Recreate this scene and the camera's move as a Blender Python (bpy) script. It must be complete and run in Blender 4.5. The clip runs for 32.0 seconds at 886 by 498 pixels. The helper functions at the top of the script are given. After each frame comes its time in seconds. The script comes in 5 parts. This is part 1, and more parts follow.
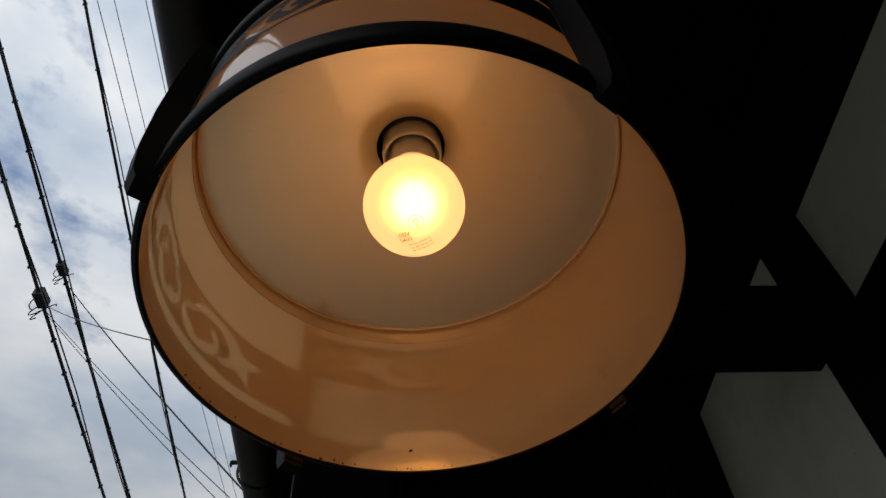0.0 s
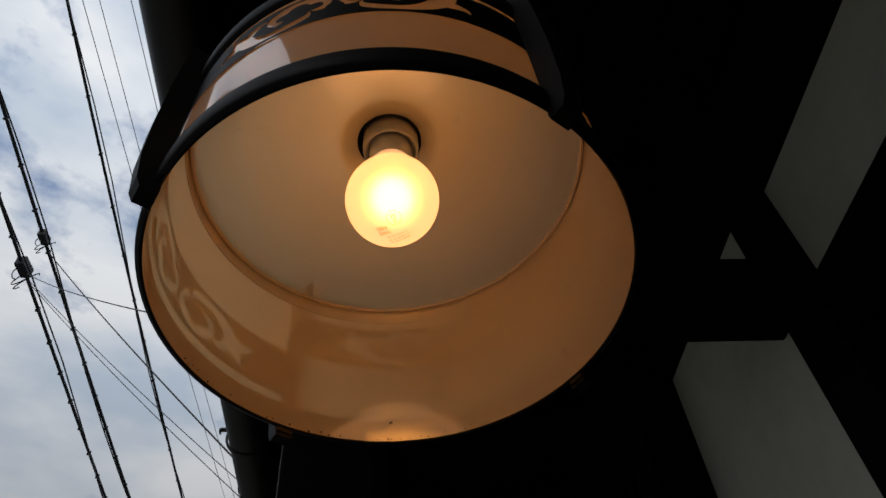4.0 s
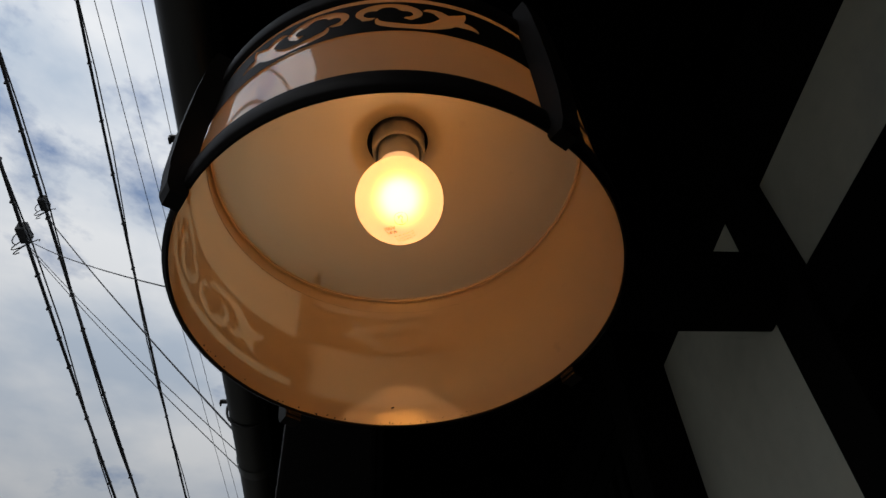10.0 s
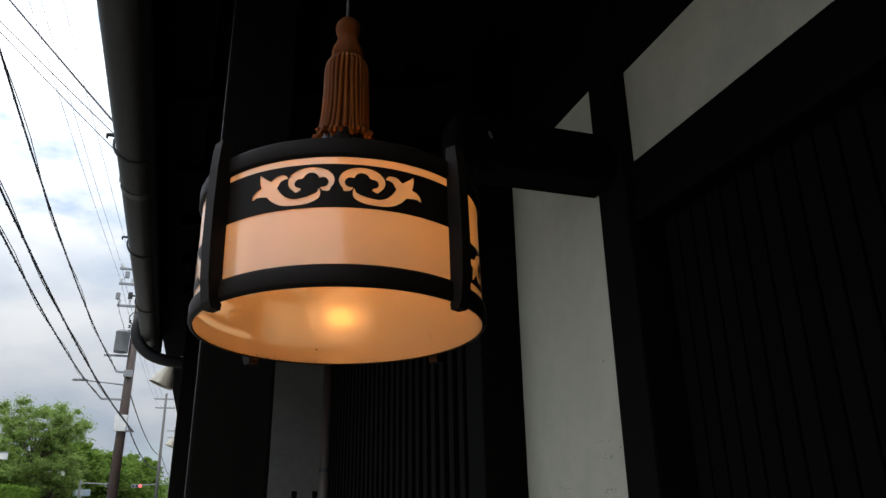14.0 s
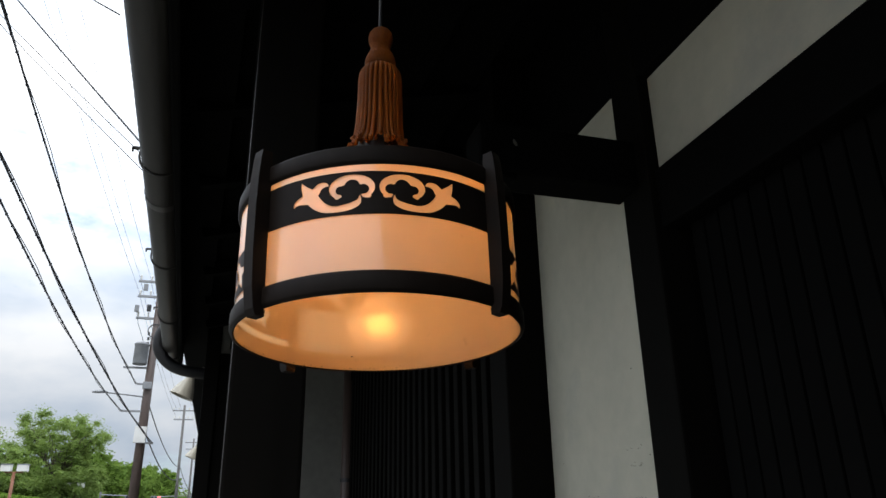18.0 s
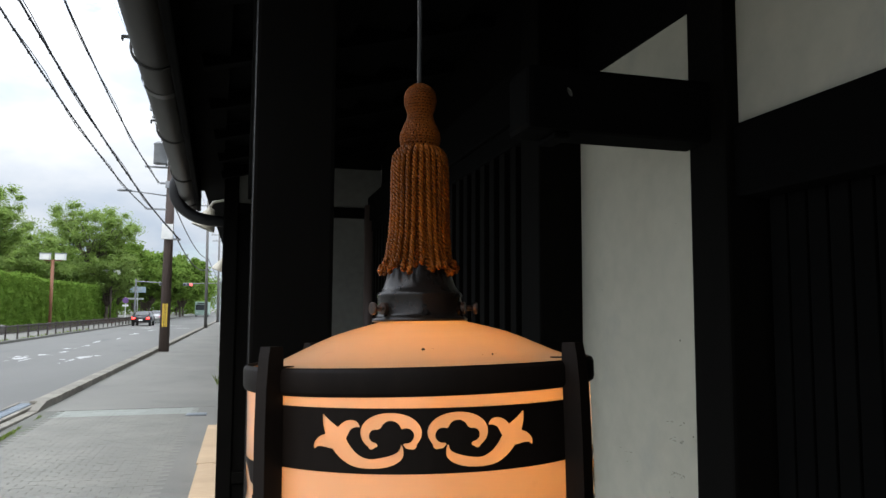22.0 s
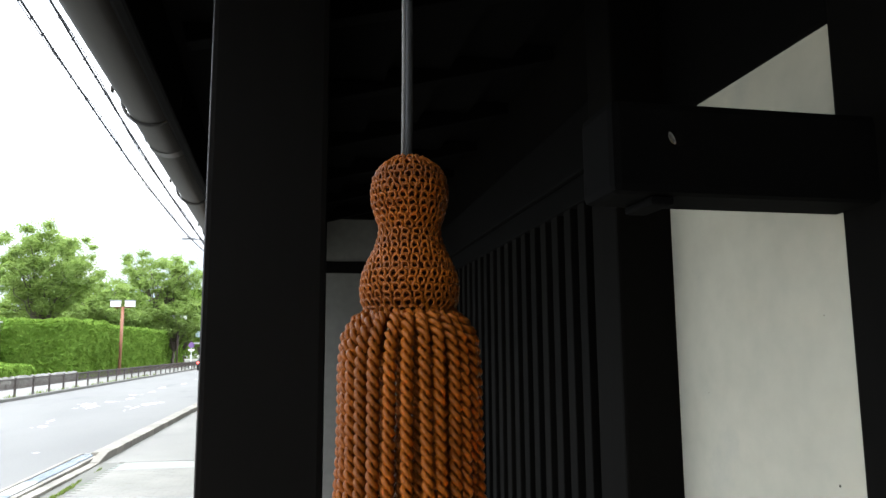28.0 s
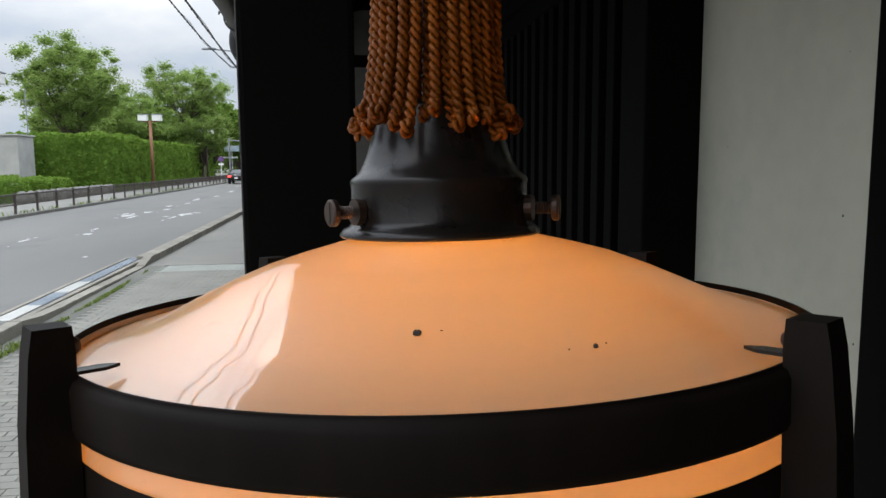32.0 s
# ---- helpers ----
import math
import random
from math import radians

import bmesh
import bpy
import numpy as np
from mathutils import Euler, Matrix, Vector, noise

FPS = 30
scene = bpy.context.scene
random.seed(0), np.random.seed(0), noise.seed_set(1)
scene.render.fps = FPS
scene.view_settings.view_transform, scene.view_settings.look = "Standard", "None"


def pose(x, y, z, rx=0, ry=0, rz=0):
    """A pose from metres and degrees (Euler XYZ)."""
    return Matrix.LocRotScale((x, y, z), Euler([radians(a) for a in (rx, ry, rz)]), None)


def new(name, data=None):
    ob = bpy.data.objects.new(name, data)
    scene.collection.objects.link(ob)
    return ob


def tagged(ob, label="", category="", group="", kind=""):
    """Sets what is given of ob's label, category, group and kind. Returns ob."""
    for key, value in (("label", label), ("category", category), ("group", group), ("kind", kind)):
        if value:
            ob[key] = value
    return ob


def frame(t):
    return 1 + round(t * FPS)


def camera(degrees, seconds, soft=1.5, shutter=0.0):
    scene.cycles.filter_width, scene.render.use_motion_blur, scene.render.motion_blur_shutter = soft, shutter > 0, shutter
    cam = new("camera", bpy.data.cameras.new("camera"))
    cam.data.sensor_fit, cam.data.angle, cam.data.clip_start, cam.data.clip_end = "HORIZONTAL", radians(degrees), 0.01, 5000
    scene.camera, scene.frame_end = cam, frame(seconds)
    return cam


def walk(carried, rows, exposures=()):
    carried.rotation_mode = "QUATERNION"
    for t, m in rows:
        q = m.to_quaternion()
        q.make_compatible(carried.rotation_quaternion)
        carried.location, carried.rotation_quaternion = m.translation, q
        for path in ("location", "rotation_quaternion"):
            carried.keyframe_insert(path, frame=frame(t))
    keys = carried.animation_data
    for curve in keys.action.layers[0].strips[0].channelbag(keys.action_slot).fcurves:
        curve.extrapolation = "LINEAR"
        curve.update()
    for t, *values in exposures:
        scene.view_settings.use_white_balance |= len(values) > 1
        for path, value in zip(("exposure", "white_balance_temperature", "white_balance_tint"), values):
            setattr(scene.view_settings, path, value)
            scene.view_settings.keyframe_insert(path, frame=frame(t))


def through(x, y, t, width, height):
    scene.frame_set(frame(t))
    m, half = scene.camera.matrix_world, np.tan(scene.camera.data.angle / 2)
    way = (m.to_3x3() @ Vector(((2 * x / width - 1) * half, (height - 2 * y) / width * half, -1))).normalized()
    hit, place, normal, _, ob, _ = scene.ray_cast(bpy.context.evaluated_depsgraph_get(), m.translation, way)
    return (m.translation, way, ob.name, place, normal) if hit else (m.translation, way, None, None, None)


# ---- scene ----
cam = camera(63.60, 32.0)
# seconds, eye x y z, then yaw (to the left of +y), pitch (up) and roll in degrees
PATH = [
    (0, -0.0107, -0.2395, 1.4411, -4.79, 51.80, -4.00),
    (0.5, -0.0087, -0.2557, 1.4298, -4.56, 50.67, -3.79),
    (1, -0.0082, -0.2656, 1.4214, -5.54, 50.29, -4.42),
    (1.5, -0.0097, -0.2656, 1.4216, -6.14, 50.02, -4.91),
    (2, -0.0056, -0.2751, 1.4245, -6.31, 49.63, -5.33),
    (2.5, -0.0074, -0.2813, 1.4243, -6.67, 49.57, -5.87),
    (3, -0.0080, -0.2764, 1.4211, -6.66, 49.67, -5.79),
    (3.5, -0.0067, -0.2752, 1.4214, -6.37, 49.35, -5.44),
    (5.5, -0.0108, -0.2761, 1.4195, -6.30, 48.67, -5.43),
    (6, -0.0127, -0.2737, 1.4189, -6.30, 48.72, -5.34),
    (6.5, -0.0106, -0.2723, 1.4223, -6.10, 48.86, -5.21),
    (7, -0.0099, -0.2787, 1.4252, -6.01, 48.75, -5.10),
    (7.5, -0.0102, -0.2774, 1.4245, -6.01, 48.94, -5.09),
    (8, -0.0079, -0.2749, 1.4250, -5.94, 49.02, -5.10),
    (8.5, -0.0078, -0.2802, 1.4242, -5.86, 48.94, -5.12),
    (9, -0.0094, -0.2787, 1.4235, -5.99, 48.94, -5.31),
    (9.5, -0.0101, -0.2756, 1.4227, -6.09, 49.14, -5.33),
    (10, -0.0119, -0.3062, 1.4097, -6.25, 47.03, -3.78),
    (10.5, -0.0111, -0.3576, 1.4102, -6.19, 45.37, -3.87),
    (11, -0.0051, -0.4855, 1.3805, -5.57, 42.05, -4.77),
    (11.5, -0.0110, -0.6130, 1.4279, -6.81, 31.45, -1.64),
    (12, -0.0829, -0.6254, 1.5238, -11.70, 25.22, 0.09),
    (12.5, -0.1336, -0.6323, 1.5429, -17.46, 19.22, 0.31),
    (13, -0.1291, -0.6351, 1.5458, -18.82, 18.07, -0.66),
    (13.5, -0.1193, -0.6465, 1.5443, -18.20, 18.80, -0.79),
    (14, -0.1172, -0.6455, 1.5431, -18.30, 20.10, -0.93),
    (14.5, -0.1207, -0.6439, 1.5418, -18.29, 20.73, -1.07),
    (15, -0.1267, -0.6449, 1.5431, -18.06, 20.99, -1.18),
    (15.5, -0.1326, -0.6432, 1.5424, -17.67, 21.23, -1.03),
    (17.5, -0.1371, -0.6419, 1.5389, -17.08, 21.05, -1.02),
    (18, -0.1369, -0.6405, 1.5392, -17.01, 20.91, -1.04),
    (18.5, -0.1366, -0.6399, 1.5365, -16.99, 20.82, -0.94),
    (19, -0.1296, -0.6194, 1.5653, -17.85, 18.55, -0.20),
    (19.5, -0.1233, -0.5901, 1.6428, -17.55, 16.09, -0.93),
    (20, -0.1268, -0.5850, 1.7069, -16.37, 14.35, -0.95),
    (20.5, -0.1314, -0.5867, 1.7378, -15.93, 14.59, -0.33),
    (21, -0.1334, -0.5907, 1.7638, -15.56, 14.75, 0.35),
    (21.5, -0.1349, -0.5789, 1.8208, -15.44, 10.30, 0.45),
    (22, -0.1413, -0.5520, 1.8669, -15.49, 4.82, 0.29),
    (22.5, -0.1201, -0.4917, 1.8893, -15.46, 2.31, -0.18),
    (23, -0.0794, -0.4129, 1.9179, -12.18, 2.76, -0.44),
    (23.5, -0.0504, -0.3128, 1.9189, -8.93, 3.61, 0.20),
    (24, -0.0596, -0.2636, 1.9098, -10.42, 2.45, 0.48),
    (24.5, -0.0605, -0.2512, 1.9095, -13.79, 0.53, -0.50),
    (26.5, -0.0515, -0.2494, 1.9762, -12.81, 4.19, -0.43),
    (27, -0.0423, -0.2364, 1.9885, -11.70, 7.86, -0.34),
    (27.5, -0.0398, -0.2353, 1.9864, -11.15, 8.35, -0.27),
    (28, -0.0411, -0.2333, 1.9839, -10.79, 8.03, -0.32),
    (28.5, -0.0390, -0.2322, 1.9803, -10.52, 7.73, -0.25),
    (29, -0.0393, -0.2328, 1.9638, -10.56, 4.34, -0.41),
    (29.5, -0.0400, -0.2332, 1.9333, -10.01, -0.84, -0.17),
    (30, -0.0420, -0.2412, 1.9231, -9.51, -4.87, -0.35),
    (30.5, -0.0453, -0.2514, 1.9139, -9.66, -5.91, -0.44),
    (31, -0.0460, -0.2623, 1.8958, -9.48, -6.68, -0.46),
    (31.5, -0.0474, -0.2696, 1.8872, -9.21, -6.80, -0.36),
    (32, -0.0466, -0.2700, 1.8840, -8.61, -6.74, -0.41),
]


def aimed(x, y, z, yaw, pitch, roll):
    return pose(x, y, z, 90 + pitch, 0, yaw) @ pose(0, 0, 0, 0, 0, roll)


EXPOSURES = [(0, -2.1), (9.5, -2.1), (11, -2.05), (12, -1.6), (13, -0.85), (15, -0.32), (18.5, -0.2), (21, -0.05), (22.5, 0.17), (24.5, 0.68), (26.5, 0.78), (27, 0.88), (28, 1.2), (30, 1.08), (31, 0.64), (32, -0.06)]
walk(cam, [(row[0], aimed(*row[1:])) for row in PATH], EXPOSURES)

# ---- light ----
SUN_EL, SUN_AZ = radians(52), radians(205)
world = bpy.data.worlds.new("sky")
scene.world = world
world.use_nodes = True
wn, wl = world.node_tree.nodes, world.node_tree.links
wn.clear()
w_out, w_bg = wn.new("ShaderNodeOutputWorld"), wn.new("ShaderNodeBackground")
w_sky = wn.new("ShaderNodeTexSky")
w_sky.sky_type, w_sky.sun_disc = "NISHITA", False
w_sky.sun_elevation, w_sky.sun_rotation = SUN_EL, SUN_AZ
w_sky.air_density, w_sky.dust_density = 1.0, 1.2
w_co, w_map = wn.new("ShaderNodeTexCoord"), wn.new("ShaderNodeMapping")
w_map.inputs["Scale"].default_value = (1.0, 1.0, 2.2)
w_map.inputs["Location"].default_value = (0.35, 0.1, 0.2)
w_no, w_ramp = wn.new("ShaderNodeTexNoise"), wn.new("ShaderNodeValToRGB")
w_no.inputs["Scale"].default_value, w_no.inputs["Detail"].default_value = 4.2, 9.0
w_no.inputs["Roughness"].default_value = 0.6
w_ramp.color_ramp.elements[0].position, w_ramp.color_ramp.elements[1].position = 0.33, 0.46
w_ramp.color_ramp.elements[0].color = (0.12, 0.12, 0.12, 1)
w_no2, w_ramp2 = wn.new("ShaderNodeTexNoise"), wn.new("ShaderNodeValToRGB")
w_no2.inputs["Scale"].default_value, w_no2.inputs["Detail"].default_value = 5.0, 6.0
w_ramp2.color_ramp.elements[0].color = (6.6, 7.7, 9.2, 1)
w_ramp2.color_ramp.elements[1].color = (11.0, 11.3, 11.7, 1)
w_ramp2.color_ramp.elements[0].position, w_ramp2.color_ramp.elements[1].position = 0.35, 0.65
w_mix = wn.new("ShaderNodeMix")
w_mix.data_type = "RGBA"
wl.new(w_co.outputs["Generated"], w_map.inputs["Vector"])
wl.new(w_map.outputs["Vector"], w_no.inputs["Vector"])
wl.new(w_map.outputs["Vector"], w_no2.inputs["Vector"])
wl.new(w_no.outputs["Fac"], w_ramp.inputs["Fac"])
wl.new(w_no2.outputs["Fac"], w_ramp2.inputs["Fac"])
wl.new(w_ramp.outputs["Color"], w_mix.inputs["Factor"])
w_blue = wn.new("ShaderNodeVectorMath")
w_blue.operation, w_blue.inputs["Scale"].default_value = "SCALE", 2.2
wl.new(w_sky.outputs["Color"], w_blue.inputs[0])
wl.new(w_blue.outputs["Vector"], w_mix.inputs["A"])
wl.new(w_ramp2.outputs["Color"], w_mix.inputs["B"])
# an overcast sky is brighter overhead than at the horizon
w_sep, w_up, w_scale = wn.new("ShaderNodeSeparateXYZ"), wn.new("ShaderNodeMapRange"), wn.new("ShaderNodeVectorMath")
w_up.interpolation_type = "SMOOTHSTEP"
w_up.inputs["From Min"].default_value, w_up.inputs["From Max"].default_value = 0.05, 0.95
w_up.inputs["To Min"].default_value, w_up.inputs["To Max"].default_value = 0.62, 2.70
w_scale.operation = "SCALE"
wl.new(w_co.outputs["Generated"], w_sep.inputs["Vector"])
wl.new(w_sep.outputs["Z"], w_up.inputs["Value"])
wl.new(w_mix.outputs["Result"], w_scale.inputs[0])
wl.new(w_up.outputs["Result"], w_scale.inputs["Scale"])
wl.new(w_scale.outputs["Vector"], w_bg.inputs["Color"])
w_bg.inputs["Strength"].default_value = 0.125
wl.new(w_bg.outputs["Background"], w_out.inputs["Surface"])

sun = new("sun", bpy.data.lights.new("sun", "SUN"))
sun.data.energy, sun.data.angle, sun.data.color = 1.1, radians(14), (1.0, 0.95, 0.88)
sun.rotation_euler = Euler((math.pi / 2 - SUN_EL, 0, math.pi - SUN_AZ))
tagged(sun, kind="structure")

# ---- materials ----


def shader(name):
    m = bpy.data.materials.new(name)
    m.use_nodes = True
    nt = m.node_tree
    return m, nt, nt.nodes["Principled BSDF"]


def node(nt, kind, **values):
    n = nt.nodes.new(kind)
    for k, v in values.items():
        n.inputs[k.replace("_", " ")].default_value = v
    return n


def mixed(nt, fac, a, b):
    """A colour mix; fac is a socket or a number, a and b are sockets or colours."""
    n = nt.nodes.new("ShaderNodeMix")
    n.data_type = "RGBA"
    for key, v in (("Factor", fac), ("A", a), ("B", b)):
        if hasattr(v, "is_output"):
            nt.links.new(v, n.inputs[key])
        else:
            n.inputs[key].default_value = (*v, 1) if key != "Factor" else v
    return n.outputs["Result"]


def ranged(nt, socket, lo, hi):
    n = nt.nodes.new("ShaderNodeMapRange")
    n.inputs["From Min"].default_value, n.inputs["From Max"].default_value = lo, hi
    nt.links.new(socket, n.inputs["Value"])
    return n.outputs["Result"]


def noisy(nt, scale, detail=5.0, stretch=(1, 1, 1), rough=0.55, coord="Object"):
    co, mp = nt.nodes.new("ShaderNodeTexCoord"), node(nt, "ShaderNodeMapping", Scale=stretch)
    no = node(nt, "ShaderNodeTexNoise", Scale=scale, Detail=detail, Roughness=rough)
    nt.links.new(co.outputs[coord], mp.inputs["Vector"])
    nt.links.new(mp.outputs["Vector"], no.inputs["Vector"])
    return no.outputs["Fac"]


def bumped(nt, bsdf, height, strength, distance):
    b = node(nt, "ShaderNodeBump", Strength=strength, Distance=distance)
    nt.links.new(height, b.inputs["Height"])
    nt.links.new(b.outputs["Normal"], bsdf.inputs["Normal"])


def surface(name, dark, light, rough=0.7, big=1.5, fine=40.0, stretch=(1, 1, 1), bump=0.3, depth=0.004,
            stain=None, stain_at=(0.55, 0.75), metal=0.0, vary=0.0, spec=0.5):
    """Two scales of colour, optional stains, roughness and relief."""
    m, nt, b = shader(name)
    f, g = noisy(nt, fine, 6.0, stretch), noisy(nt, big, 4.0, stretch)
    col = mixed(nt, ranged(nt, f, 0.3, 0.7), dark, light)
    wide = mixed(nt, ranged(nt, g, 0.3, 0.7), tuple(0.78 * v for v in dark), light)
    col = mixed(nt, 0.5, col, wide)
    if stain:
        s = noisy(nt, big * 2.3, 8.0, stretch, 0.65)
        col = mixed(nt, ranged(nt, s, *stain_at), col, stain)
    if vary:
        info = nt.nodes.new("ShaderNodeObjectInfo")
        hs = node(nt, "ShaderNodeHueSaturation")
        mr = node(nt, "ShaderNodeMapRange", To_Min=1 - vary, To_Max=1 + vary)
        nt.links.new(info.outputs["Random"], mr.inputs["Value"])
        nt.links.new(mr.outputs["Result"], hs.inputs["Value"])
        nt.links.new(col, hs.inputs["Color"])
        col = hs.outputs["Color"]
    nt.links.new(col, b.inputs["Base Color"])
    r = node(nt, "ShaderNodeMapRange", To_Min=rough - 0.1, To_Max=min(1.0, rough + 0.12))
    nt.links.new(g, r.inputs["Value"])
    nt.links.new(r.outputs["Result"], b.inputs["Roughness"])
    b.inputs["Metallic"].default_value = metal
    b.inputs["Specular IOR Level"].default_value = spec
    bumped(nt, b, f, bump, depth)
    return m


def glowing(name, colour, strength):
    m, nt, b = shader(name)
    b.inputs["Base Color"].default_value = (*colour, 1)
    b.inputs["Emission Color"].default_value = (*colour, 1)
    b.inputs["Emission Strength"].default_value = strength
    return m


def milk_glass(name, tint, sheen, light, dark, through):
    """White opal glass: part diffuse, part let through, under a clear gloss."""
    m, nt, b = shader(name)
    nt.nodes.remove(b)
    out = nt.nodes["Material Output"]
    dust = noisy(nt, 60.0, 6.0)
    cloud = noisy(nt, 9.0, 4.0)
    col = mixed(nt, ranged(nt, cloud, 0.35, 0.7), light, dark)
    col = mixed(nt, ranged(nt, dust, 0.66, 0.80), col, (0.55, 0.44, 0.33))
    d, t, gl = (nt.nodes.new("ShaderNodeBsdf" + k) for k in ("Diffuse", "Translucent", "Glossy"))
    gl.inputs["Roughness"].default_value = 0.035
    nt.links.new(col, d.inputs["Color"])
    warm = mixed(nt, tint, col, (0.80, 0.58, 0.28))
    nt.links.new(warm, t.inputs["Color"])
    m1, m2 = nt.nodes.new("ShaderNodeMixShader"), nt.nodes.new("ShaderNodeMixShader")
    m1.inputs["Fac"].default_value = through
    nt.links.new(d.outputs["BSDF"], m1.inputs[1])
    nt.links.new(t.outputs["BSDF"], m1.inputs[2])
    lw = node(nt, "ShaderNodeLayerWeight", Blend=0.5)
    pw = nt.nodes.new("ShaderNodeMath")
    pw.operation = "POWER"
    pw.inputs[1].default_value = 2.2
    gain = node(nt, "ShaderNodeMapRange", To_Min=0.07, To_Max=0.62)
    nt.links.new(lw.outputs["Facing"], pw.inputs[0])
    nt.links.new(pw.outputs["Value"], gain.inputs["Value"])
    nt.links.new(gain.outputs["Result"], m2.inputs["Fac"])
    satin = nt.nodes.new("ShaderNodeBsdfGlossy")
    satin.inputs["Roughness"].default_value = 0.46
    m3 = node(nt, "ShaderNodeMixShader", Fac=sheen)
    nt.links.new(m1.outputs["Shader"], m3.inputs[1])
    nt.links.new(satin.outputs["BSDF"], m3.inputs[2])
    nt.links.new(m3.outputs["Shader"], m2.inputs[1])
    nt.links.new(gl.outputs["BSDF"], m2.inputs[2])
    nt.links.new(m2.outputs["Shader"], out.inputs["Surface"])
    return m


def frosted_glass(name):
    m, nt, b = shader(name)
    nt.nodes.remove(b)
    out = nt.nodes["Material Output"]
    rf = node(nt, "ShaderNodeBsdfRefraction", IOR=1.22, Roughness=0.9)
    rf.inputs["Color"].default_value = (1.0, 0.93, 0.80, 1)
    tr = nt.nodes.new("ShaderNodeBsdfTranslucent")
    tr.inputs["Color"].default_value = (0.95, 0.80, 0.60, 1)
    mx = nt.nodes.new("ShaderNodeMixShader")
    mx.inputs["Fac"].default_value = 0.36
    nt.links.new(rf.outputs["BSDF"], mx.inputs[1])
    nt.links.new(tr.outputs["BSDF"], mx.inputs[2])
    glow = node(nt, "ShaderNodeEmission", Strength=1.3)
    glow.inputs["Color"].default_value = (1.0, 0.64, 0.40, 1)
    both = nt.nodes.new("ShaderNodeAddShader")
    nt.links.new(mx.outputs["Shader"], both.inputs[0])
    nt.links.new(glow.outputs["Emission"], both.inputs[1])
    nt.links.new(both.outputs["Shader"], out.inputs["Surface"])
    return m


